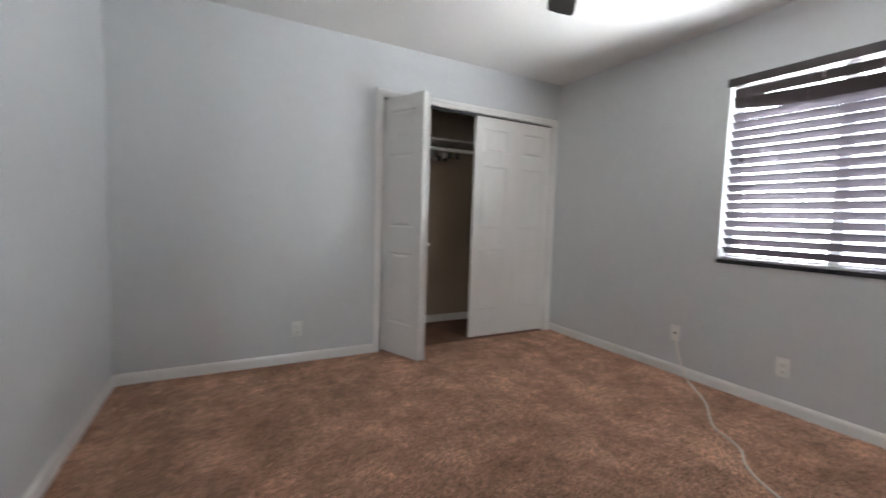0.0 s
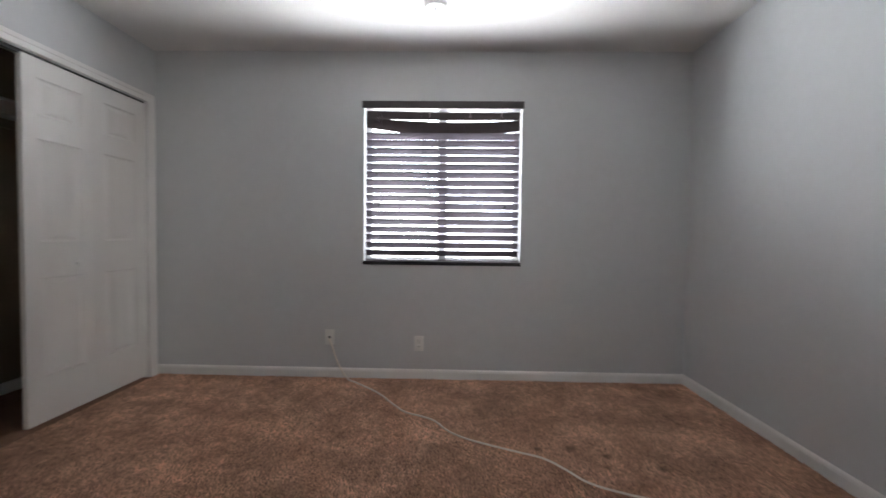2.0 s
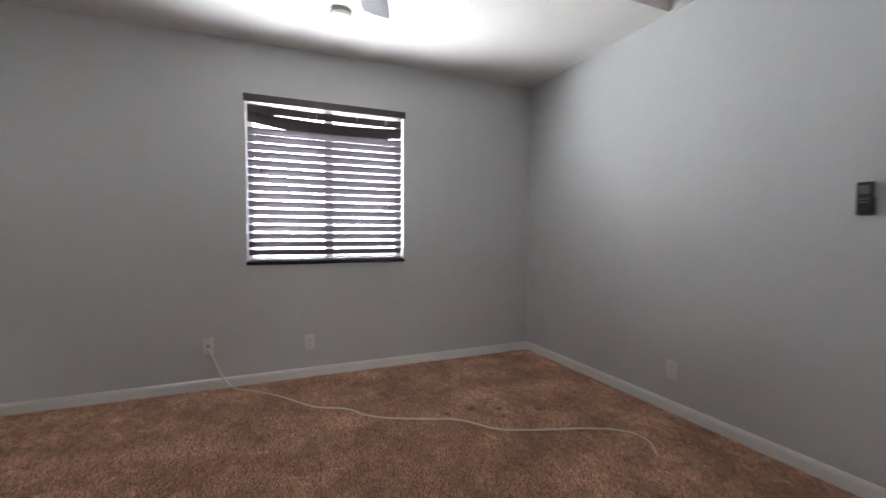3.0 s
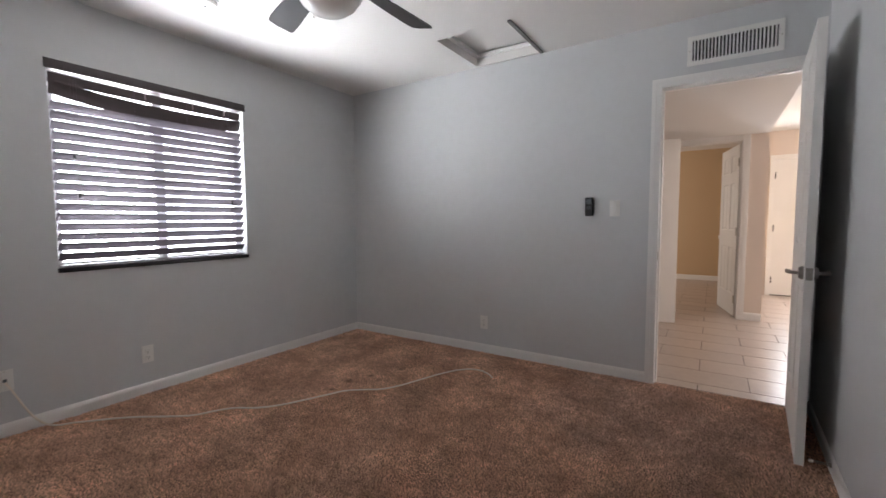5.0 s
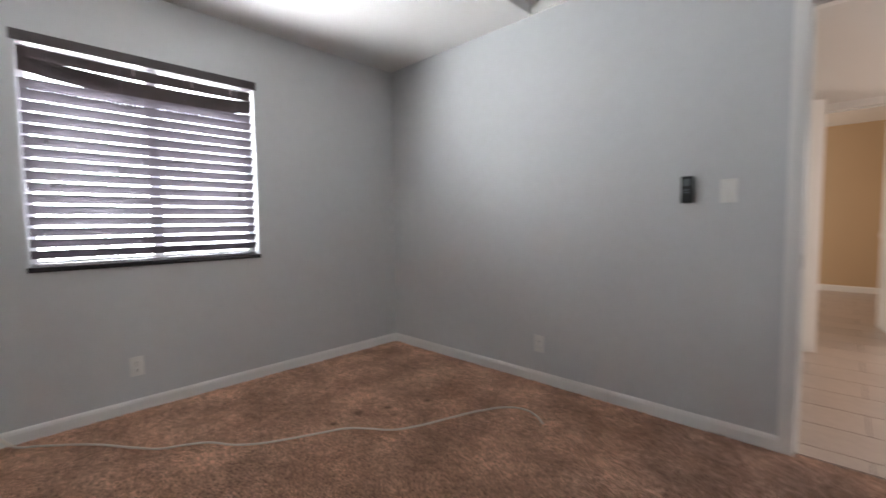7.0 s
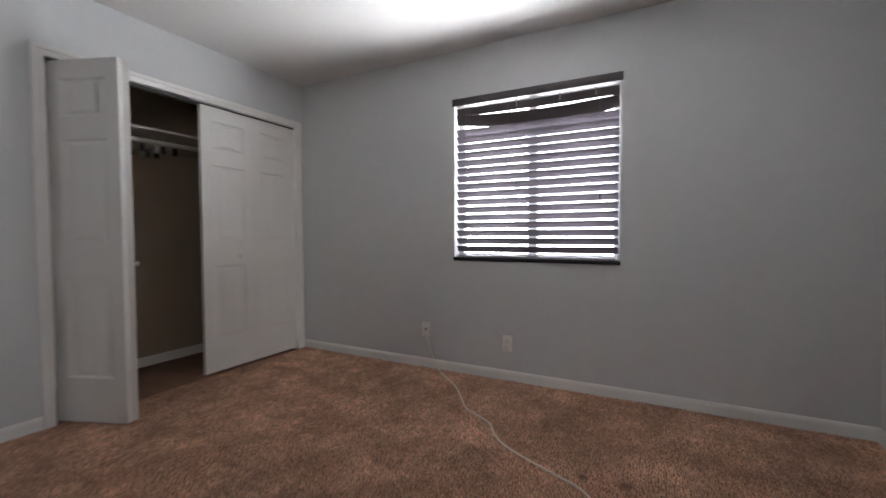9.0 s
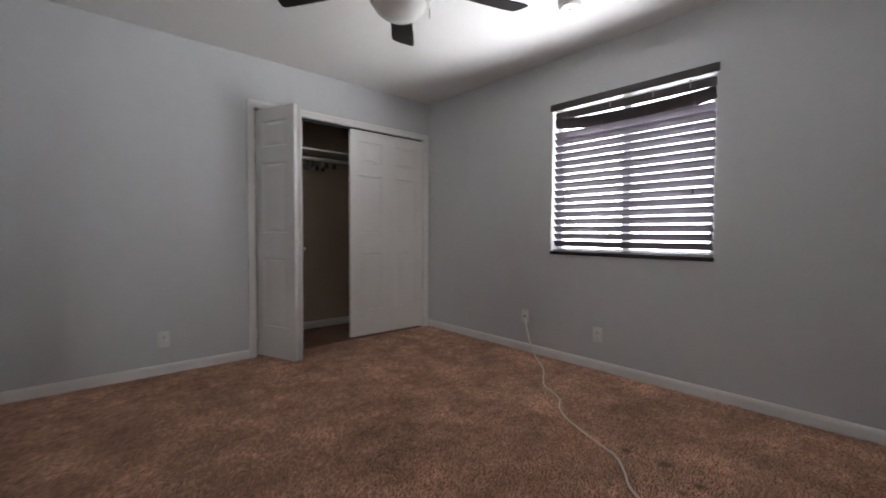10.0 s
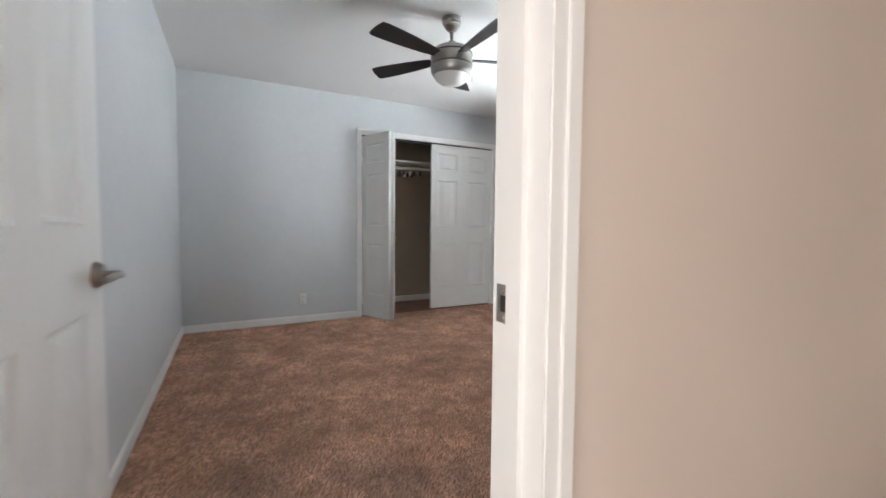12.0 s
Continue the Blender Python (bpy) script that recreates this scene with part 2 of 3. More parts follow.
structure(part("wall_west", bm, WALL), "light grey painted wall behind the open door")
EX = XE + 0.14
structure(boxes("wall_east", [(XE, EX, YS - 0.1, WY0, -0.1, ZC + 0.1), (XE, EX, WY1, CYB + T, -0.1, ZC + 0.1), (XE, EX, WY0, WY1, -0.1, WZ0), (XE, EX, WY0, WY1, WZ1, ZC + 0.1)], WALL), "light grey painted wall with the window")
J = 0.018
structure(boxes("wall_north", [(XW - 0.15, CX0 - J, YN, YN + 0.11, -0.1, ZC + 0.1), (CX1 + J, XE, YN, YN + 0.11, -0.1, ZC + 0.1), (CX0 - J, CX1 + J, YN, YN + 0.11, CH + J, ZC + 0.1)], WALL), "light grey painted wall with the closet")
YM = YH + 0.006
structure(boxes("wall_south", [(XW - 0.15, DX0 - J, YM, YS, -0.1, ZC + 0.1), (DX1 + J, XE, YM, YS, -0.1, ZC + 0.1), (DX0 - J, DX1 + J, YM, YS, DH + J, ZC + 0.1)], WALL), "light grey painted wall with the doorway")
structure(boxes("wall_hall_side", [(-4.6, DX0 - J, YH - 0.004, YM - 0.002, -0.1, ZC + 0.1), (DX1 + J, 4.0, YH - 0.004, YM - 0.002, -0.1, ZC + 0.1), (DX0 - J, DX1 + J, YH - 0.004, YM - 0.002, DH + J, ZC + 0.1)], BEIGE), "warm beige painted hall wall round the doorway")
HX0, HX1, HY0, HY1 = 1.592, 2.142, YS + 0.022, 1.195
structure(boxes("ceiling", [(XW - 0.15, HX0, YS, YN, ZC, ZC + 0.02), (HX1, XE, YS, YN, ZC, ZC + 0.02), (HX0, HX1, HY1, YN, ZC, ZC + 0.02), (HX0, HX1, YS, HY0, ZC, ZC + 0.02)], CEIL), "off-white textured flat ceiling with an attic hatch")
structure(boxes("roof_space", [(-4.7, 4.0, -6.2, CYB + T, ZC + 0.25, ZC + 0.3)], CEIL), "plain ceiling board over the whole house")


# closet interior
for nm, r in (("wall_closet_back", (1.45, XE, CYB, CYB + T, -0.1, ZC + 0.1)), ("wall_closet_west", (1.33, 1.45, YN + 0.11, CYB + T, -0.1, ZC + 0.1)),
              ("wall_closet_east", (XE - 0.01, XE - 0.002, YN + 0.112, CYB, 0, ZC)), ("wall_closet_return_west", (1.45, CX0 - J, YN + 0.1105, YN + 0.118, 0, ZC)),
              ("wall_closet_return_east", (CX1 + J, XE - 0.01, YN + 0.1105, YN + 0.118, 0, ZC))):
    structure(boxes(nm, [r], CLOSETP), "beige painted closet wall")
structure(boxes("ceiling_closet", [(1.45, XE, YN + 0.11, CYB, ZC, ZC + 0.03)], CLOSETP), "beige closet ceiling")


def base_run(bm, a, b, inward, h=0.076, t=0.012):
    """A baseboard along a wall from a to b; inward is the way into the room."""
    a, b, n = Vector(a), Vector(b), Vector(inward)
    prof = [(0, 0), (t, 0), (t, h - 0.022), (t * 0.75, h - 0.010), (t * 0.35, h - 0.003), (0.001, h)]
    A = [bm.verts.new((*(a + n * d), z)) for d, z in prof]
    B = [bm.verts.new((*(b + n * d), z)) for d, z in prof]
    for i in range(len(prof)):
        j = (i + 1) % len(prof)
        bm.faces.new((A[i], A[j], B[j], B[i]))
    bm.faces.new(A)
    bm.faces.new(list(reversed(B)))


CW = 0.06  # casing width
bm = bmesh.new()
base_run(bm, (WW[0], YS), (WW[1], YN), (1, 0))
base_run(bm, (XE, YS), (XE, YN), (-1, 0))
base_run(bm, (WW[1] + 0.012, YN), (CX0 - CW, YN), (0, -1))
base_run(bm, (DX1 + CW, YS), (XE - 0.012, YS), (0, 1))
base_run(bm, (1.45, CYB), (XE - 0.01, CYB), (0, -1))
base_run(bm, (1.45, YN + 0.12), (1.45, CYB - 0.012), (1, 0))
structure(part("baseboard", bm, TRIM), "white painted wooden baseboard")


def casing(bm, x0, x1, h, y, side, w=CW, t=0.015):
    """Stepped door casing round an opening in a wall along x; side: +1 or -1, the way it stands out."""
    for a, b, d in ((0, w, 0.009), (0.004, w * 0.35, 0.012), (w * 0.55, w - 0.003, t)):
        y0, y1 = sorted((y, y + side * d))
        box(bm, x0 - b, x0 - a, y0, y1, 0, h + a)
        box(bm, x1 + a, x1 + b, y0, y1, 0, h + a)
        box(bm, x0 - b, x1 + b, y0, y1, h + a, h + b)


def jamb(bm, x0, x1, h, y0, y1, stop=None):
    box(bm, x0 - J, x0, y0, y1, 0, h + J)
    box(bm, x1, x1 + J, y0, y1, 0, h + J)
    box(bm, x0, x1, y0, y1, h, h + J)
    if stop:
        s0, s1 = stop
        box(bm, x0, x0 + 0.011, s0, s1, 0, h - 0.011)
        box(bm, x1 - 0.011, x1, s0, s1, 0, h - 0.011)
        box(bm, x0, x1, s0, s1, h - 0.011, h)


bm = bmesh.new()
casing(bm, DX0, DX1, DH, YS, 1)
casing(bm, DX0, DX1, DH, YH - 0.004, -1)
jamb(bm, DX0, DX1, DH, YH - 0.004, YS, (YS - 0.075, YS - 0.04))
structure(part("door_frame_bedroom", bm, TRIM), "white painted door frame and casing with small scuffs")
bm = bmesh.new()
casing(bm, CX0, CX1, CH, YN, -1)
jamb(bm, CX0, CX1, CH, YN, YN + 0.118)
structure(part("closet_frame", bm, TRIM), "white painted closet frame and casing")
structure(boxes("closet_track", [(CX0, CX1, YN + 0.028, YN + 0.052, CH - 0.02, CH)], SLOT), "dark metal bifold door track")


# ---- window ----
bm = bmesh.new()
fx0, fx1 = XE + 0.085, XE + 0.125
for r in ((fx0, fx1, WY0, WY0 + 0.045, WZ0, WZ1), (fx0, fx1, WY1 - 0.045, WY1, WZ0, WZ1), (fx0, fx1, WY0 + 0.045, WY1 - 0.045, WZ0, WZ0 + 0.045), (fx0, fx1, WY0 + 0.045, WY1 - 0.045, WZ1 - 0.045, WZ1), (fx0 - 0.012, fx1 - 0.003, 2.348, 2.408, WZ0 + 0.045, WZ1 - 0.045)):
    box(bm, *r)
window = structure(new("window_1"), "white vinyl sliding window behind dark blinds")
part("window_frame", bm, VINYL, window)
for y0, y1 in ((WY0 + 0.045, 2.348), (2.408, WY1 - 0.045)):
    p = boxes("pane", [(XE + 0.100, XE + 0.104, y0, y1, WZ0 + 0.045, WZ1 - 0.045)], GLASSM, window)
    p.visible_shadow = False
scr = boxes("insect_screen", [(XE + 0.1155, XE + 0.1160, WY0 + 0.046, 2.347, WZ0 + 0.046, WZ1 - 0.046)], SCREEN, window)
scr.visible_shadow = False
boxes("window_sill", [(XE - 0.002, fx0, WY0 + 0.001, WY1 - 0.001, WZ0 - 0.004, WZ0 + 0.004)], TRIM, window)

# blinds
blind = thing("window_blind", pose(0, 0, 0), "dark brown two-inch slat blind with bent and sagging top slats", "window blind")
BX = XE + 0.030
bm = bmesh.new()
box(bm, XE - 0.014, XE - 0.006, WY0 - 0.012, WY1 + 0.012, WZ1 - 0.048, WZ1 + 0.006, 0.002)
part("valance", bm, VALANCE, blind, "dark brown valance board", smooth=True)
boxes("headrail", [(XE + 0.004, XE + 0.055, WY0 + 0.01, WY1 - 0.01, WZ1 - 0.045, WZ1 - 0.004)], VALANCE, blind)


def slat_mesh(name, z, tilt, sag=0.0, twist=0.0, lift0=0.0, lift1=0.0, w=0.057, skew=0.5, x=BX, m_=None):
    bm = bmesh.new()
    rows, n = [], 24
    for i in range(n + 1):
        u = i / n
        y = WY0 + 0.012 + (WY1 - WY0 - 0.024) * u
        s = u ** (math.log(0.5) / math.log(skew)) if skew != 0.5 else u
        zz = z - sag * 4 * s * (1 - s) + lift0 * (1 - u) + lift1 * u
        th = radians(tilt + twist * math.sin(math.pi * u))
        ring = []
        for k, (c, h) in enumerate(((-0.5, 0), (-0.25, 0.0016), (0, 0.0022), (0.25, 0.0016), (0.5, 0), (0.25, -0.0010), (0, -0.0005), (-0.25, -0.0010))):
            d = c * w
            ring.append(bm.verts.new((x + d * math.cos(th) + h * math.sin(th), y, zz - d * math.sin(th) + h * math.cos(th))))
        rows.append(ring)
    for a, b in zip(rows, rows[1:]):
        for k in range(8):
            bm.faces.new((a[k], a[(k + 1) % 8], b[(k + 1) % 8], b[k]))
    bm.faces.new(rows[0])
    bm.faces.new(list(reversed(rows[-1])))
    return part(name, bm, m_ or SLAT, blind, smooth=True)


PITCH, Z0 = 0.0587, 0.952
zs = [Z0 + i * PITCH for i in range(16)]
zs[-1] -= 0.006
for z in zs:
    slat_mesh("slat", z, 50 + random.uniform(-0.7, 0.7), sag=random.uniform(0, 0.002))
# the closed top slats take the darker brown, without the painted glare
slat_mesh("slat", 1.884, 66, sag=0.050, twist=8, lift0=0.016, lift1=0.034, skew=0.47, m_=VALANCE)
slat_mesh("slat", 1.921, 72, sag=0.026, twist=4, lift0=-0.002, lift1=0.012, skew=0.47, x=BX - 0.006, m_=VALANCE)
slat_mesh("slat", 1.978, 72, sag=0.004, lift1=0.004, m_=VALANCE)
boxes("bottom_rail", [(XE - 0.012, XE + 0.048, WY0 - 0.006, WY1 + 0.006, WZ0 - 0.008, WZ0 + 0.018)], RAIL, blind, bevel=0.004)
for k in range(3):
    slat_mesh("slat", WZ0 + 0.0225 + 0.0055 * k, 1.0)
for y in (1.945, 2.175, 2.475):
    boxes("ladder_tape", [(XE - 0.0030, XE - 0.0020, y - 0.004, y + 0.004, WZ1 - 0.112, WZ1 - 0.050)], TAPE, blind)
for y in (WY0 + 0.13, 2.378 - 0.16, 2.378 + 0.16, WY1 - 0.13):
    bm = bmesh.new()
    sweep(bm, [(XE - 0.001, y, WZ0 + 0.02), (XE - 0.001, y, WZ1 - 0.05)], 0.0009, 5)
    sweep(bm, [(XE + 0.061, y, WZ0 + 0.02), (XE + 0.061, y, WZ1 - 0.05)], 0.0009, 5)
    part("ladder_cord", bm, SLAT, blind)
for y, z in ((WY0 + 0.12, 1.30), (WY1 - 0.10, 1.545), (WY1 - 0.115, 1.32)):
    bm = bmesh.new()
    lathe(bm, [(0.002, 0.02), (0.005, 0.008), (0.0065, -0.014), (0.004, -0.02)], 10)
    part("cord_tassel", bm, BLACKP, blind, m=pose(XE - 0.010, y, z))
    bm = bmesh.new()
    sweep(bm, [(XE - 0.010, y, z + 0.02), (XE - 0.008, y, WZ1 - 0.05)], 0.0008, 5)
    part("pull_cord", bm, SLAT, blind)


# ---- doors ----
def face_grid(bm, w, h, panels, y, side, x0=0.0, z0=0.0, deep=1.0, wide=1.8):
    """One face of a moulded door: flat but for recessed rings round its panels."""
    xs = sorted({0, w, *[p[0] for p in panels], *[p[1] for p in panels]})
    zs_ = sorted({0, h, *[p[2] for p in panels], *[p[3] for p in panels]})
    for xa, xb in zip(xs, xs[1:]):
        for za, zb in zip(zs_, zs_[1:]):
            if (xa, xb, za, zb) in panels:
                loops = []
                for inset, depth in ((0, 0), (0.008, 0.0035), (0.016, 0.0042), (0.030, 0.0014), (0.038, 0.0007)):
                    yy = y - side * depth * deep
                    loops.append([bm.verts.new((x0 + px_, yy, z0 + pz_)) for px_, pz_ in ((xa + wide * inset, za + inset), (xb - wide * inset, za + inset), (xb - wide * inset, zb - inset), (xa + wide * inset, zb - inset))])
                for a, b in zip(loops, loops[1:]):
                    for k in range(4):
                        bm.faces.new((a[k], a[(k + 1) % 4], b[(k + 1) % 4], b[k]))
                bm.faces.new(loops[-1])
            else:
                bm.faces.new([bm.verts.new((x0 + a, y, z0 + b)) for a, b in ((xa, za), (xb, za), (xb, zb), (xa, zb))])


PANEL_Z = ((0.250, 0.81), (1.01, 1.575), (1.70, 1.905))


def leaf_body(parent, w, h, t, cols, name="body", m=None, x0=0.0):
    """A moulded panel door leaf: x from its hinge, z from its foot, its thickness about y = 0."""
    gap = 0.072 if cols == 1 else 0.11
    pw = (w - gap * (cols + 1)) / cols if cols == 1 else (w - 2 * gap - 0.10) / 2
    panels = []
    for c in range(cols):
        xa = gap + c * (pw + 0.10)
        for za, zb in PANEL_Z:
            panels.append((xa, xa + pw, za, zb))
    bm = bmesh.new()
    deep, wide = (1.7, 3.0) if cols == 1 else (2.4, 1.8)
    face_grid(bm, w, h, panels, -t / 2, -1, x0, 0.0, deep, wide)
    face_grid(bm, w, h, panels, t / 2, 1, x0, 0.0, deep, wide)
    e = [bm.verts.new((x0 + x, y, z)) for x, y, z in ((0, -t / 2, 0), (w, -t / 2, 0), (w, t / 2, 0), (0, t / 2, 0), (0, -t / 2, h), (w, -t / 2, h), (w, t / 2, h), (0, t / 2, h))]
    for q in ((0, 1, 2, 3), (4, 7, 6, 5), (0, 3, 7, 4), (1, 5, 6, 2)):
        bm.faces.new([e[i] for i in q])
    bmesh.ops.remove_doubles(bm, verts=bm.verts[:], dist=0.0002)
    return part(name, bm, DOORP, parent, m=m)


def lever(parent, x, z, y, side, toward):
    """A lever handle on a door's face; toward: +1 or -1, the way the lever points along x."""
    bm = bmesh.new()
    lathe(bm, [(0.010, 0.018), (0.024, 0.018), (0.031, 0.006), (0.032, 0.0)], 28, axis="y")
    part("rose", bm, NICKEL, parent, m=pose(x, y, z) @ Matrix.Diagonal((1, side, 1, 1)), smooth=True)
    bm = bmesh.new()
    pts = [(0, 0.012, 0), (0, 0.040, 0), (0.006 * toward, 0.050, 0), (0.022 * toward, 0.056, 0.001), (0.055 * toward, 0.056, 0.003), (0.085 * toward, 0.052, -0.001), (0.105 * toward, 0.046, -0.003)]
    sweep(bm, pts, 0.0085, 12)
    part("lever_handle", bm, NICKEL, parent, "brushed nickel lever handle", m=pose(x, y, z) @ Matrix.Diagonal((1, side, 1, 1)), smooth=True)


def hinge(parent, z, y=0.0, x=0.0):
    bm = bmesh.new()
    lathe(bm, [(0.003, 0.049), (0.006, 0.046), (0.006, -0.046), (0.003, -0.049)], 12)
    box(bm, 0.0, 0.030, -0.0012, 0.0012, -0.044, 0.044)
    part("hinge", bm, STEEL, parent, m=pose(x, y, z), smooth=True)


# bedroom door, open against the west wall: hinge at the west jamb
door = thing("bedroom_door", pose(DX0 + 0.010, YS + 0.006, 0.012, 0, 0, 86.1), "open white six-panel bedroom door with a nickel lever", "door")
leaf_body(door, 0.745, 2.01, 0.035, 2, m=pose(0, 0.0, 0))
lever(door, 0.690, 0.892, -0.0175, -1, -1)
lever(door, 0.690, 0.892, 0.0175, 1, -1)
bm = bmesh.new()
box(bm, 0.745, 0.7465, -0.0125, 0.0125, -0.028, 0.028)
box(bm, 0.7465, 0.756, -0.006, 0.006, -0.009, 0.009, 0.002)
part("latch_plate", bm, NICKEL, door, m=pose(0, 0, 0.892))
for z in (0.2, 1.0, 1.8):
    hinge(door, z, 0.022)
strike = thing("strike_plate", pose(DX1, YS - 0.022, 0.900), "worn nickel strike plate in the white door frame", "strike plate")
bm = bmesh.new()
for r in ((-0.0025, 0.0, -0.018, 0.018, 0.014, 0.032), (-0.0025, 0.0, -0.018, 0.018, -0.032, -0.014), (-0.0025, 0.0, -0.018, -0.009, -0.014, 0.018), (-0.0025, 0.0, 0.009, 0.018, -0.014, 0.018)):
    box(bm, *r)
part("plate", bm, STEEL, strike)
boxes("latch_hole", [(-0.0012, -0.0004, -0.009, 0.009, -0.014, 0.018)], SLOT, strike)
for z in (-0.023, 0.023):
    bm = bmesh.new()
    lathe(bm, [(0.0015, -0.004), (0.0035, -0.0025)], 10, axis="x")
    part("screw", bm, STEEL, strike, m=pose(0, 0, z))

stop_ = thing("door_stop", pose(-0.051, 1.31, 0.045), "chrome spring door stop on the white baseboard", "door stop")
bm = bmesh.new()
lathe(bm, [(0.011, 0.0), (0.011, 0.006), (0.006, 0.008)], 14, axis="x")
helix = [(0.008 + 0.055 * i / 120, 0.0055 * math.cos(i * 0.7), 0.0055 * math.sin(i * 0.7)) for i in range(121)]
sweep(bm, helix, 0.0012, 6)
part("spring", bm, STEEL, stop_, smooth=True)
bm = bmesh.new()
lathe(bm, [(0.006, 0.062), (0.008, 0.066), (0.008, 0.075), (0.005, 0.078)], 14, axis="x")
part("rubber_tip", bm, PLASTIC, stop_, smooth=True)


def knob(parent, x, z, y, side, r=0.014):
    bm = bmesh.new()
    lathe(bm, [(0.006, 0.0), (0.006, 0.010), (r, 0.018), (r * 1.05, 0.020), (r * 0.7, 0.026), (0.002, 0.027)], 20, axis="y")
    part("knob", bm, PLASTIC, parent, "small white round knob", m=pose(x, y, z) @ Matrix.Diagonal((1, side, 1, 1)), smooth=True)


LW = 0.4355
BY = YN + 0.040
# closed pair
for i, (xa, kx) in enumerate(((CX1 - 2 * LW - 0.0035, 0.30), (CX1 - LW - 0.0025, None))):
    if i == 0:
        pair = thing("bifold_door", pose(0, 0, 0), "closed pair of white moulded bifold closet door leaves", "closet door", "bifold closet doors")
    leaf = leaf_body(pair, LW, 2.008, 0.030, 1, "leaf", pose(xa, BY, 0.015))
    if kx:
        knob(leaf, kx, 0.88, -0.015, -1)
# folded pair
tipx, tipy = 1.950, 4.180
pair = thing("bifold_door", pose(0, 0, 0), "folded open pair of white moulded bifold closet door leaves", "closet door", "bifold closet doors")
ax, ay = CX0 + 0.032, BY
ang = math.degrees(math.atan2(tipy - ay, tipx - ax))
leaf_body(pair, LW, 2.008, 0.030, 1, "leaf", pose(ax, ay, 0.015, 0, 0, ang))
ex, ey = tipx + 0.034, tipy + 0.002
ang2 = math.degrees(math.asin(min(0.999, (BY - ey) / LW)))
leaf = leaf_body(pair, LW, 2.008, 0.030, 1, "leaf", pose(ex, ey, 0.015, 0, 0, ang2))
knob(leaf, 0.12, 0.88, -0.015, -1)


# ---- closet shelf ----
shelf = thing("closet_shelf", pose(0, 0, 0), "white closet shelf with a hanging rod", "closet shelf")
boxes("shelf_board", [(1.46, XE - 0.012, CYB - 0.36, CYB - 0.002, 1.838, 1.856)], TRIM, shelf, bevel=0.003)
bm = bmesh.new()
sweep(bm, [(1.46, CYB - 0.29, 1.766), (XE - 0.012, CYB - 0.29, 1.766)], 0.016, 16)
part("rod", bm, WIREC, shelf, smooth=True)
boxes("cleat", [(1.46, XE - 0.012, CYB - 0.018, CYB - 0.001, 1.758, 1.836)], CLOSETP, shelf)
for i, x in enumerate((2.38, 2.42, 2.50, 2.545, 2.62)):
    h = thing("clothes_hanger", pose(x, CYB - 0.29, 1.766, 0, 0, 76 + 5 * i), "metal clip hanger with black clips on the closet rod", "clothes hanger", "hangers on the closet rod")
    bm = bmesh.new()
    pts = [(0.018 * math.sin(a), 0, 0.018 * math.cos(a)) for a in [radians(-110 + 20 * k) for k in range(12)]] + [(0.004, 0, -0.03), (0, 0, -0.055)]
    sweep(bm, pts, 0.0018, 6)
    part("hook", bm, STEEL, h, smooth=True)
    bm = bmesh.new()
    sweep(bm, [(-0.13, 0, -0.056), (0.13, 0, -0.056)], 0.003, 8)
    part("bar", bm, STEEL, h, smooth=True)
    for k in (-0.105, 0.105):
        boxes("clip", [(k - 0.016, k + 0.016, -0.010, -0.0032, -0.100, -0.045), (k - 0.016, k + 0.016, 0.0032, 0.010, -0.100, -0.045)], BLACKP if i != 2 else WIREC, h, bevel=0.002)


# ---- ceiling fan ----
fan = thing("ceiling_fan", pose(1.770, 2.545, 0), "brushed nickel ceiling fan with five dark blades and frosted bowl", "ceiling fan")
bm = bmesh.new()
lathe(bm, [(0.070, 2.44), (0.070, 2.425), (0.066, 2.421), (0.066, 2.405), (0.059, 2.401), (0.057, 2.388), (0.049, 2.384), (0.044, 2.370), (0.030, 2.358), (0.016, 2.350)], 40)
part("canopy", bm, NICKEL, fan, smooth=True)
bm = bmesh.new()
lathe(bm, [(0.011, 2.36), (0.011, 2.27)], 16)
part("downrod", bm, NICKEL, fan, smooth=True)
bm = bmesh.new()
lathe(bm, [(0.018, 2.290), (0.026, 2.286), (0.028, 2.262), (0.045, 2.258), (0.085, 2.250), (0.115, 2.238), (0.134, 2.222), (0.142, 2.200), (0.143, 2.190), (0.143, 2.131), (0.136, 2.1285)], 48)
part("motor_housing", bm, NICKEL, fan, smooth=True)
bm = bmesh.new()
lathe(bm, [(0.135, 2.1285), (0.135, 2.1210)], 48)
part("seam_band", bm, SLOT, fan, smooth=True)
bm = bmesh.new()
lathe(bm, [(0.1432, 2.203), (0.1445, 2.200), (0.1445, 2.196), (0.1432, 2.193)], 48)
part("seam_band", bm, SLOT, fan, smooth=True)
bm = bmesh.new()
sweep(bm, [(0.139, -0.040, 2.075), (0.141, -0.041, 2.045), (0.141, -0.041, 2.030)], 0.0022, 6)
part("pull_chain", bm, STEEL, fan, "short steel pull chain")
bm = bmesh.new()
lathe(bm, [(0.136, 2.1215), (0.143, 2.118), (0.143, 2.098), (0.139, 2.078), (0.132, 2.062), (0.124, 2.055), (0.119, 2.055)], 48)
part("light_ring", bm, NICKEL, fan, smooth=True)
bm = bmesh.new()
lathe(bm, [(0.123, 2.058), (0.120, 2.047), (0.106, 2.027), (0.080, 2.008), (0.050, 1.997), (0.020, 1.993), (0.004, 1.992)], 48)
part("light_bowl", bm, FROST, fan, "frosted white glass bowl", smooth=True)
FAN_TURN = -19
bm = bmesh.new()
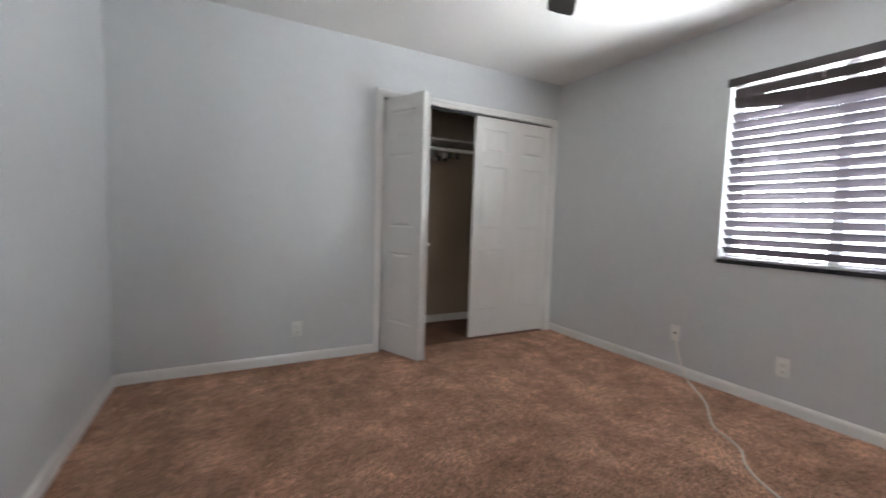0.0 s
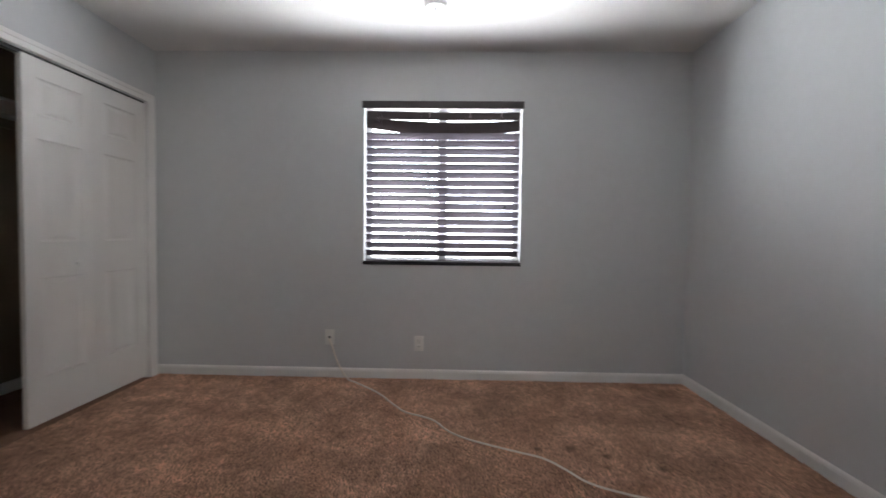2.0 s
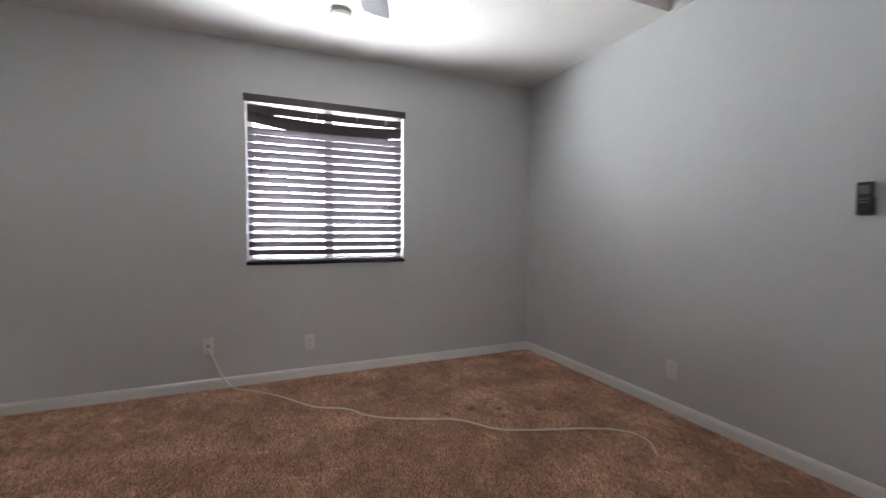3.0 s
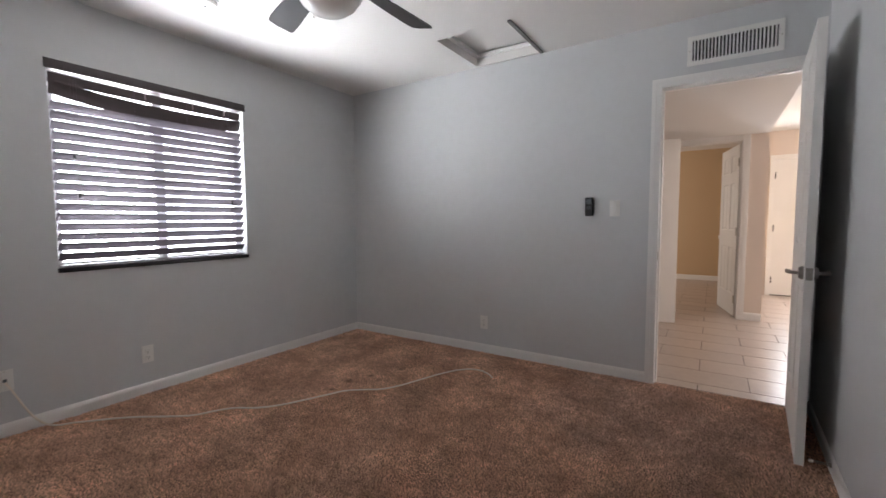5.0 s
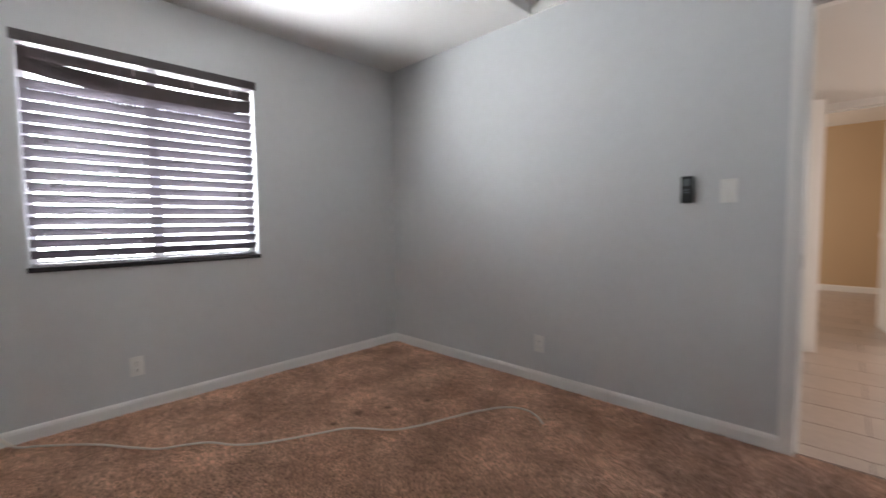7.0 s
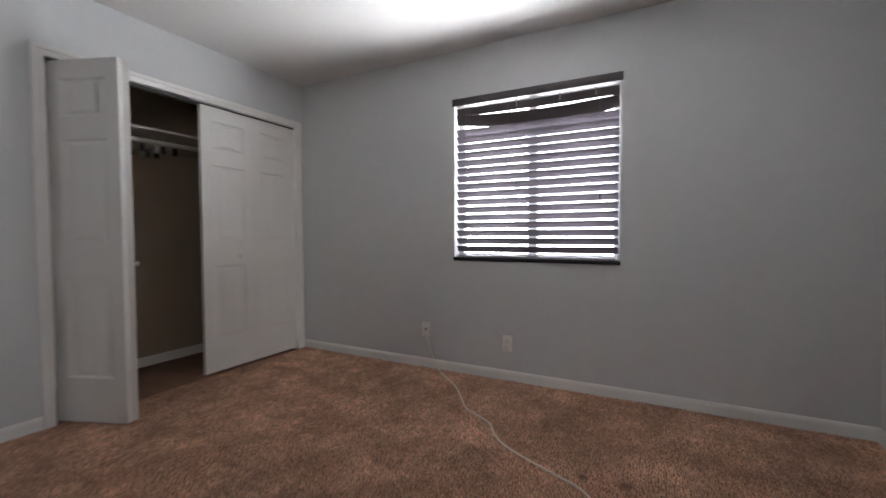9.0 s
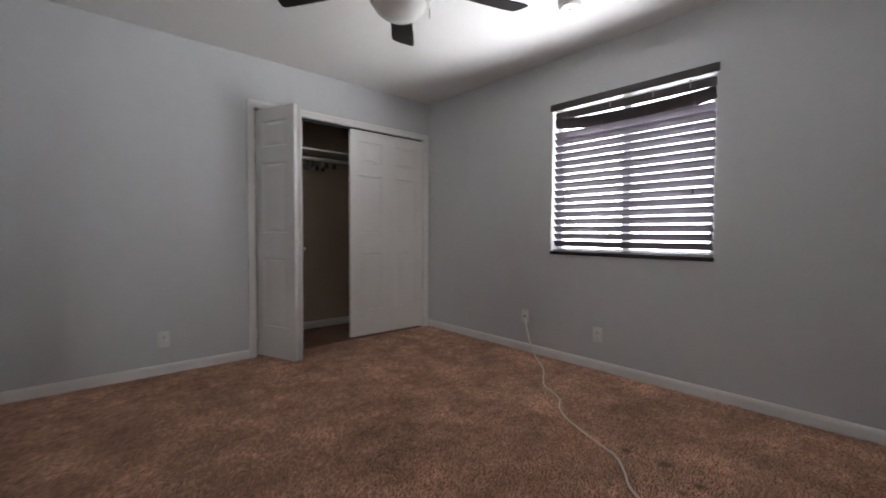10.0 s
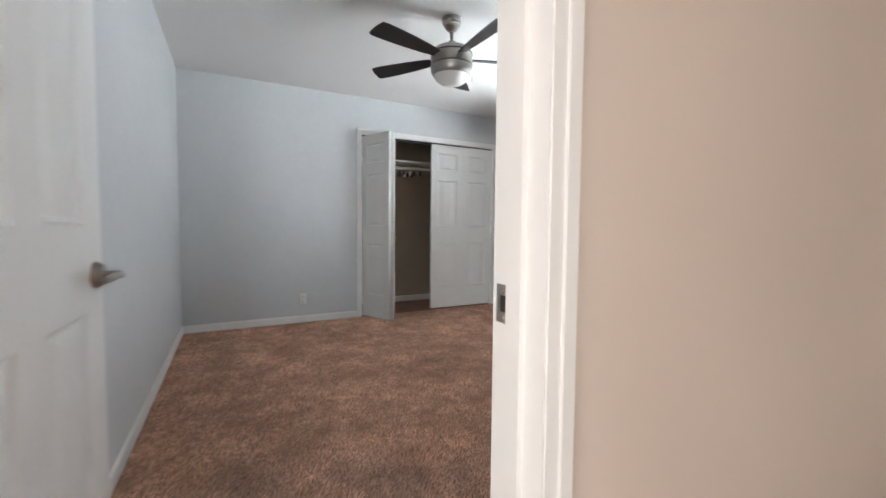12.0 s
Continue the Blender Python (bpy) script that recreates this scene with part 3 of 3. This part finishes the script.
out, rows = [(0.10, -0.030, 0.030), (0.16, -0.034, 0.036), (0.24, -0.046, 0.046), (0.36, -0.058, 0.056), (0.48, -0.066, 0.062), (0.58, -0.070, 0.064), (0.625, -0.069, 0.058), (0.640, -0.060, 0.010)], []
for r, a, b in out:
    k = radians(13)
    ring = []
    for s, dz in ((a, 0.003), (a * 0.5, 0.004), (0, 0.004), (b * 0.5, 0.004), (b, 0.003), (b, -0.003), (0, -0.002), (a, -0.003)):
        ring.append(bm.verts.new((r, s * math.cos(k), 2.172 + s * math.sin(k) + dz)))
    rows.append(ring)
for a, b in zip(rows, rows[1:]):
    for k in range(8):
        bm.faces.new((a[k], a[(k + 1) % 8], b[(k + 1) % 8], b[k]))
bm.faces.new(rows[0])
bm.faces.new(list(reversed(rows[-1])))
blade = part("blade", bm, BLADE, fan, m=pose(0, 0, 0, 0, 0, FAN_TURN), smooth=True)
for i in range(1, 5):
    copy_thing(blade, pose(0, 0, 0, 0, 0, FAN_TURN + 72 * i))

smoke = thing("smoke_detector", pose(2.945, 2.41, ZC), "white round smoke detector on the ceiling", "smoke detector")
bm = bmesh.new()
lathe(bm, [(0.072, 0.0), (0.072, -0.008), (0.068, -0.010)], 36)
part("mounting_ring", bm, PLASTIC, smoke, smooth=True)
bm = bmesh.new()
lathe(bm, [(0.062, -0.010), (0.066, -0.014), (0.066, -0.026), (0.058, -0.036), (0.040, -0.040), (0.004, -0.041)], 36)
part("cover", bm, PLASTIC, smoke, smooth=True)
bm = bmesh.new()
lathe(bm, [(0.008, -0.0405), (0.008, -0.043), (0.006, -0.044)], 14)
part("test_button", bm, GREYP, smoke, smooth=True)

# attic hatch
hatch = thing("attic_hatch", pose(0, 0, 0), "white painted attic hatch panel recessed in the ceiling", "attic hatch")
D = 0.10
boxes("reveal", [(HX0 - 0.015, HX0, HY0 - 0.005, HY1 + 0.015, ZC + 0.0205, ZC + D), (HX1, HX1 + 0.015, HY0 - 0.005, HY1 + 0.015, ZC + 0.0205, ZC + D), (HX0, HX1, HY1, HY1 + 0.015, ZC + 0.0205, ZC + D), (HX0, HX1, HY0 - 0.010, HY0, ZC + 0.0205, ZC + D)], CEIL, hatch)
boxes("ledge", [(HX1 - 0.035, HX1 - 0.001, HY0 + 0.001, HY1 - 0.001, ZC + D - 0.035, ZC + D - 0.012), (HX0 + 0.001, HX1 - 0.036, HY0 + 0.001, HY0 + 0.030, ZC + D - 0.035, ZC + D - 0.012)], TRIM, hatch)
boxes("panel", [(HX0 - 0.01, HX1 + 0.01, HY0 - 0.003, HY1 + 0.01, ZC + D, ZC + D + 0.015)], CEIL, hatch)
boxes("trim_strip", [(HX0 - 0.024, HX0 - 0.002, HY0, HY1 + 0.01, ZC - 0.012, ZC - 0.0005)], BRONZE, hatch, "grey metal strip along the hatch")

# supply vent over the door
vent = thing("wall_vent", pose(0.362, YS, 2.232), "white metal air register with upright vanes over the door", "air vent")
VW, VH = 0.492, 0.182
bm = bmesh.new()
for r in ((-VW / 2, VW / 2, 0, 0.010, VH / 2 - 0.028, VH / 2), (-VW / 2, VW / 2, 0, 0.010, -VH / 2, -VH / 2 + 0.028), (-VW / 2, -VW / 2 + 0.028, 0, 0.010, -VH / 2 + 0.028, VH / 2 - 0.028), (VW / 2 - 0.028, VW / 2, 0, 0.010, -VH / 2 + 0.028, VH / 2 - 0.028)):
    box(bm, *r)
part("frame", bm, PLASTIC, vent)
# dark sheet behind the vanes: the duct's shade put into the colour
boxes("duct_shade", [(-VW / 2 + 0.028, VW / 2 - 0.028, 0.0005, 0.0015, -VH / 2 + 0.028, VH / 2 - 0.028)], SLOT, vent)
vane = boxes("vane", [(-0.0012, 0.0012, -0.006, 0.006, -VH / 2 + 0.029, VH / 2 - 0.029)], PLASTIC, vent, m=pose(-VW / 2 + 0.04, 0.0085, 0, 0, 0, 35))
NV = 23
for i in range(1, NV):
    copy_thing(vane, pose(-VW / 2 + 0.04 + (VW - 0.08) * i / (NV - 1), 0.0085, 0, 0, 0, 35))
for x in (-1, 1):
    bm = bmesh.new()
    lathe(bm, [(0.002, 0.0125), (0.004, 0.0100)], 10, axis="y")
    part("screw", bm, STEEL, vent, m=pose(x * (VW / 2 - 0.013), 0, 0))


# ---- plates on the walls ----
def plate(m, name, label, category, kind_="outlet", group=""):
    """A wall plate in the plane y = 0, standing out to +y."""
    t = thing(name, m, label, category, group)
    bm = bmesh.new()
    box(bm, -0.035, 0.035, 0, 0.006, -0.0575, 0.0575, 0.0025)
    part("cover_plate", bm, PLASTIC, t, smooth=True)
    if kind_ == "outlet":
        for z in (-0.021, 0.021):
            r = boxes("receptacle", [(-0.017, 0.017, 0.006, 0.0085, z - 0.014, z + 0.014)], PLASTIC, t, bevel=0.001)
            boxes("slot", [(-0.008, -0.006, 0.0086, 0.0090, z - 0.004, z + 0.006), (0.006, 0.008, 0.0086, 0.0090, z - 0.004, z + 0.005), (-0.002, 0.002, 0.0086, 0.0090, z - 0.011, z - 0.007)], SLOT, r)
    elif kind_ == "rocker":
        boxes("rocker", [(-0.0165, 0.0165, 0.006, 0.0095, -0.033, 0.033)], PLASTIC, t, bevel=0.0015)
    elif kind_ == "jack":
        boxes("jack", [(-0.008, 0.008, 0.006, 0.010, -0.008, 0.008)], GREYP, t)
    for z in ((0,) if kind_ == "outlet" else (-0.048, 0.048)):
        bm = bmesh.new()
        lathe(bm, [(0.0015, 0.0072), (0.003, 0.0060)], 10, axis="y")
        part("screw", bm, STEEL, t, m=pose(0, 0, z))
    return t


plate(pose(XE, 3.216, 0.308, 0, 0, 90), "cable_plate", "white wall plate with a cream cable plugged in", "wall plate", "jack")
plate(pose(XE, 2.540, 0.270, 0, 0, 90), "wall_outlet", "white duplex outlet under the window", "electrical outlet", "outlet", "wall outlets")
plate(pose(2.082, YS, 0.267), "wall_outlet", "white duplex outlet on the grey door wall", "electrical outlet", "outlet", "wall outlets")
plate(pose(1.122, YN, 0.255, 0, 0, 180), "wall_outlet", "white duplex outlet beside the closet", "electrical outlet", "outlet", "wall outlets")
plate(pose(1.030, YS, 1.234), "light_switch", "white rocker light switch beside the door", "light switch", "rocker")

remote = thing("fan_remote", pose(1.207, YS, 1.245), "black fan remote control in a wall cradle", "remote control")
boxes("cradle", [(-0.028, 0.028, 0, 0.012, -0.066, 0.010)], BLACKP, remote, bevel=0.004)
boxes("handset", [(-0.027, 0.027, 0.0125, 0.030, -0.062, 0.072)], BLACKP, remote, bevel=0.005)
boxes("display", [(-0.017, 0.017, 0.0302, 0.0308, 0.022, 0.058)], GREYP, remote)
for i in range(6):
    boxes("button", [(-0.015 + 0.011 * (i % 3), -0.007 + 0.011 * (i % 3), 0.0302, 0.0315, -0.002 - 0.013 * (i // 3), 0.006 - 0.013 * (i // 3))], GREYP, remote)

# cable on the carpet
cable = bpy.data.curves.new("cable", "CURVE")
cable.dimensions, cable.bevel_depth, cable.bevel_resolution, cable.resolution_u = "3D", 0.0050, 2, 8
run = [(XE - 0.010, 3.216, 0.300), (XE - 0.022, 3.19, 0.24), (XE - 0.035, 3.15, 0.14), (XE - 0.045, 3.10, 0.05), (3.53, 3.06, 0.016), (3.45, 2.98, 0.017), (3.26, 2.785, 0.017), (3.07, 2.65, 0.017), (2.965, 2.565, 0.017), (2.915, 2.47, 0.017), (2.86, 2.39, 0.017),
       (2.74, 2.31, 0.017), (2.66, 2.22, 0.017), (2.59, 2.09, 0.017), (2.525, 1.95, 0.017), (2.475, 1.845, 0.017), (2.38, 1.76, 0.017), (2.285, 1.69, 0.017), (2.215, 1.57, 0.017), (2.155, 1.40, 0.017), (2.085, 1.21, 0.017), (1.98, 1.05, 0.017), (1.90, 1.02, 0.017), (1.82, 1.04, 0.017), (1.74, 1.10, 0.017)]
sp_ = cable.splines.new("BEZIER")
sp_.bezier_points.add(len(run) - 1)
for b_, co in zip(sp_.bezier_points, run):
    b_.co, b_.handle_left_type, b_.handle_right_type = co, "AUTO", "AUTO"
cable.materials.append(CORD)
tagged(new("cable", cable), "thin cream cable lying loose across the carpet", "cable")


# ---- hall, far room and living room ----
structure(boxes("floor_hall_bed", [(-4.6, 4.0, -6.2, YS - 0.02, -0.12, -0.010)], GROUT), "dark grout bed under the hall tiles")
structure(boxes("threshold", [(DX0, DX1, YS - 0.035, YS - 0.019, -0.012, -0.001)], GROUT), "carpet edge strip at the bedroom door")
structure(boxes("ceiling_hall", [(-0.05, 3.0, FY, YH - 0.006, HZ, HZ + 0.28)], CEIL), "low off-white hall ceiling")
structure(boxes("ceiling_living", [(-4.6, -0.052, LY, YH - 0.006, ZC, ZC + 0.05), (-0.05, 3.0, -6.0, FY - 0.122, ZC, ZC + 0.05)], CEIL), "off-white living room ceiling")
structure(boxes("wall_far_doorway", [(-0.05, FX0 - J, FY - T, FY, -0.1, ZC), (FX1 + J, 3.0, FY - T, FY, -0.1, ZC), (FX0 - J, FX1 + J, FY - T, FY, DH + J, ZC)], BEIGE), "warm beige hall wall with the far doorway")
structure(boxes("wall_far_room_side", [(-0.05, 0.06, -6.0, FY - T, -0.1, ZC)], TAN), "tan painted side wall of the far room")
structure(boxes("wall_far_room_back", [(-0.05, 3.0, -5.6, -5.5, -0.1, ZC)], TAN), "tan painted back wall of the far room")
structure(boxes("wall_house_east", [(3.0, 3.1, -6.1, YH - 0.006, -0.1, ZC)], BEIGE), "beige hall end wall")
structure(boxes("wall_living_west", [(-4.7, -4.6, LY - 0.1, YH + 0.2, -0.1, ZC)], BEIGE), "beige living room wall")
FDX0, FDX1 = -1.21, -0.31
structure(boxes("wall_front", [(-4.6, FDX0 - J, LY - T, LY, -0.1, ZC), (FDX1 + J, -0.052, LY - T, LY, -0.1, ZC), (FDX0 - J, FDX1 + J, LY - T, LY, DH + J, ZC)], BEIGE), "beige front wall with the entrance door")
bm = bmesh.new()
casing(bm, FX0, FX1, DH, FY, 1, w=0.07)
jamb(bm, FX0, FX1, DH, FY - T, FY, (FY - 0.07, FY - 0.04))
structure(part("door_frame_far", bm, TRIM), "white painted frame of the far doorway")
bm = bmesh.new()
casing(bm, FDX0, FDX1, DH, LY, 1)
jamb(bm, FDX0, FDX1, DH, LY - T, LY)
structure(part("door_frame_front", bm, TRIM), "white painted frame of the entrance door")
bm = bmesh.new()
base_run(bm, (-0.05, FY), (FX0 - 0.07, FY), (0, 1), 0.09)
base_run(bm, (FX1 + 0.07, FY), (3.0, FY), (0, 1), 0.09)
base_run(bm, (0.06, -5.5), (3.0, -5.5), (0, 1), 0.09)
base_run(bm, (DX1 + CW, YH - 0.004), (3.0, YH - 0.004), (0, -1), 0.09)
base_run(bm, (-4.6, YH - 0.004), (DX0 - CW, YH - 0.004), (0, -1), 0.09)
base_run(bm, (-4.6, LY), (FDX0 - CW, LY), (0, 1), 0.09)
structure(part("baseboard_hall", bm, TRIM), "white painted hall baseboard")

far = thing("hall_door", pose(FX0 + 0.004, FY - T - 0.006, 0.006, 0, 0, -78), "open white six-panel door into the far room", "door")
leaf_body(far, 0.755, 2.01, 0.035, 2, m=pose(0, 0, 0))
for s in (-1, 1):
    knob(far, 0.69, 0.91, s * 0.0175, s, 0.024)
for z in (0.2, 1.0, 1.8):
    hinge(far, z, 0.022)
side = thing("closet_door_hall", pose(0.757, -1.46, 0.008, 0, 0, 12), "open plain white hall door leaf", "door")
boxes("body", [(0, 0.76, -0.0175, 0.0175, 0, 2.01)], DOORP, side, bevel=0.002)

front = thing("front_door", pose(FDX0 + 0.003, LY - 0.045, 0.012), "white entrance door with an oval glass window", "door")
bm = bmesh.new()
W_, H_, OX, OZ, RX, RZ = 0.894, 2.017, 0.447, 1.295, 0.165, 0.42
N = 48
for yy in (-0.022, 0.022):
    inner = [bm.verts.new((OX + RX * math.cos(2 * math.pi * i / N), yy, OZ + RZ * math.sin(2 * math.pi * i / N))) for i in range(N)]
    outer = []
    for i in range(N):
        c, s = math.cos(2 * math.pi * i / N), math.sin(2 * math.pi * i / N)
        k = min((OX if c < 0 else W_ - OX) / max(abs(c), 1e-6), (OZ if s < 0 else H_ - OZ) / max(abs(s), 1e-6))
        outer.append(bm.verts.new((OX + k * c, yy, OZ + k * s)))
    for i in range(N):
        bm.faces.new((inner[i], inner[(i + 1) % N], outer[(i + 1) % N], outer[i]))
    for cx_, cz_ in ((0, 0), (W_, 0), (W_, H_), (0, H_)):
        a_ = math.atan2(cz_ - OZ, cx_ - OX) % (2 * math.pi)
        i = int(a_ / (2 * math.pi) * N)
        bm.faces.new((outer[i], outer[(i + 1) % N], bm.verts.new((cx_, yy, cz_))))
part("body", bm, DOORP, front)
boxes("edge", [(0, 0.004, -0.0215, 0.0215, 0, H_), (W_ - 0.004, W_, -0.0215, 0.0215, 0, H_), (0.004, W_ - 0.004, -0.0215, 0.0215, 0, 0.004), (0.004, W_ - 0.004, -0.0215, 0.0215, H_ - 0.004, H_)], DOORP, front)
bm = bmesh.new()
for yy in (0.022,):
    ring = []
    for rr, d in ((0.0, 0.0), (0.0, 0.012), (0.030, 0.012), (0.036, 0.0)):
        ring.append([bm.verts.new((OX + (RX - 0.006 + rr) * math.cos(2 * math.pi * i / N), yy + d, OZ + (RZ - 0.006 + rr) * math.sin(2 * math.pi * i / N))) for i in range(N)])
    for a, b in zip(ring, ring[1:]):
        for i in range(N):
            bm.faces.new((a[i], a[(i + 1) % N], b[(i + 1) % N], b[i]))
part("oval_moulding", bm, DOORP, front, smooth=True)
bm = bmesh.new()
lathe(bm, [(1, -0.003), (1, 0.003)], N, axis="y")
g = part("oval_glass", bm, GLASSM, front, "bright oval glass", m=pose(OX, 0, OZ) @ Matrix.Diagonal((RX, 1, RZ, 1)))
g.visible_shadow = False
for z in (0.22, 1.0, 1.78):
    boxes("hinge", [(W_ - 0.014, W_ + 0.004, 0.0225, 0.034, z - 0.05, z + 0.05)], SLOT, front, "dark bronze hinge", bevel=0.002)
structure(boxes("door_sweep", [(FDX0, FDX1, LY - 0.07, LY - 0.02, -0.01, 0.010)], SLOT), "dark threshold under the entrance door")

# outside
structure(boxes("ground", [(-300, 300, -300, 300, -0.30, -0.20)], GRAVEL), "pale gravel yard reaching the horizon")

# made-up wall, turned to the sun so the slat gaps stay white
structure(boxes("yard_wall", [(XE + 5.0, XE + 5.2, -12, 16, -0.2, 1.7)], STUCCO), "pale wall added outside as a bright backdrop for the window")

# ---- hall tiles, laid in rows along x ----
TL, TW, GAP = 0.604, 0.305, 0.006


def tile_mesh(depth):
    bm = bmesh.new()
    box(bm, 0, TL - GAP, 0, depth - GAP, -0.012, 0.0, 0.0)
    me = bpy.data.meshes.new("tile")
    bm.to_mesh(me)
    bm.free()
    me.materials.append(TILE)
    return me


tile_me, cut_me = tile_mesh(TW), tile_mesh(YS - 0.036 - 0.40)
floor_hall = structure(new("floor_hall"), "greige plank tiles in staggered rows")
for row in range(20):
    y = 0.095 - row * TW
    x = (0.190 if row % 2 == 0 else 0.490) - 8 * TL
    while x < 2.99:
        tl = new("tile", tile_me)
        tl.parent = floor_hall
        tl.location = (x, y, 0.0)
        x += TL
    if row == 0:
        for i in range(-8, 5):
            tl = new("tile", cut_me)
            tl.parent = floor_hall
            tl.location = (0.490 + i * TL, 0.095 + TW, 0.0)


# ---- carpet pile ----
def carpet_pile():
    rng = np.random.default_rng(7)
    step = 0.0098
    gx, gy = np.meshgrid(np.arange(XW - 0.080, XE - 0.012, step), np.arange(YS - 0.014, YN - 0.012, step))
    x = (gx + rng.uniform(-0.4, 0.4, gx.shape) * step).ravel()
    y = (gy + rng.uniform(-0.4, 0.4, gx.shape) * step).ravel()
    keep = (y > YS + 0.014) | ((x > DX0 + 0.004) & (x < DX1 - 0.004))
    x, y = x[keep], y[keep]
    n = len(x)

    def cloud(scale, seed):
        """Smooth random values over the floor, about -1 to 1."""
        r = np.random.default_rng(seed)
        v = np.zeros(n)
        for _ in range(14):
            a, f, p = r.uniform(0, 2 * np.pi), scale * r.uniform(0.5, 1.6), r.uniform(0, 2 * np.pi)
            v += np.sin((x * np.cos(a) + y * np.sin(a)) * f + p)
        return v / 3.7

    way = 1.2 + 1.6 * cloud(5, 1) + 1.2 * cloud(26, 2) + rng.normal(0, 1.3, n)
    tilt = np.clip(0.0036 + 0.0028 * cloud(7, 3) + rng.normal(0, 0.0016, n), 0, 0.009)
    h = np.clip(0.0095 + 0.0020 * cloud(12, 4) + 0.0016 * cloud(60, 5) + rng.normal(0, 0.0012, n), 0.005, 0.016)
    r0 = rng.uniform(0.0044, 0.0066, n)
    spin = rng.uniform(0, 2 * np.pi, n)
    co = np.empty((n, 4, 3), np.float32)
    for k in range(3):
        a = spin + k * 2 * np.pi / 3
        co[:, k, 0], co[:, k, 1], co[:, k, 2] = x + r0 * np.cos(a), y + r0 * np.sin(a), 0.0005
    co[:, 3, 0], co[:, 3, 1], co[:, 3, 2] = x + tilt * np.cos(way), y + tilt * np.sin(way), h
    base = (np.arange(n) * 4)[:, None]
    tri = np.concatenate([base + np.array(q) for q in ((0, 1, 3), (1, 2, 3), (2, 0, 3))], 1).astype(np.int32).ravel()
    me = bpy.data.meshes.new("carpet_pile")
    me.vertices.add(4 * n)
    me.vertices.foreach_set("co", co.ravel())
    me.loops.add(len(tri))
    me.loops.foreach_set("vertex_index", tri)
    me.polygons.add(3 * n)
    me.polygons.foreach_set("loop_start", np.arange(0, 9 * n, 3, dtype=np.int32))
    me.update(calc_edges=True)
    me.materials.append(PILE)
    return tagged(new("carpet_pile", me), "twisted brown carpet pile with trodden patches and a painted daylight sheen", kind="stuff")


carpet_pile()
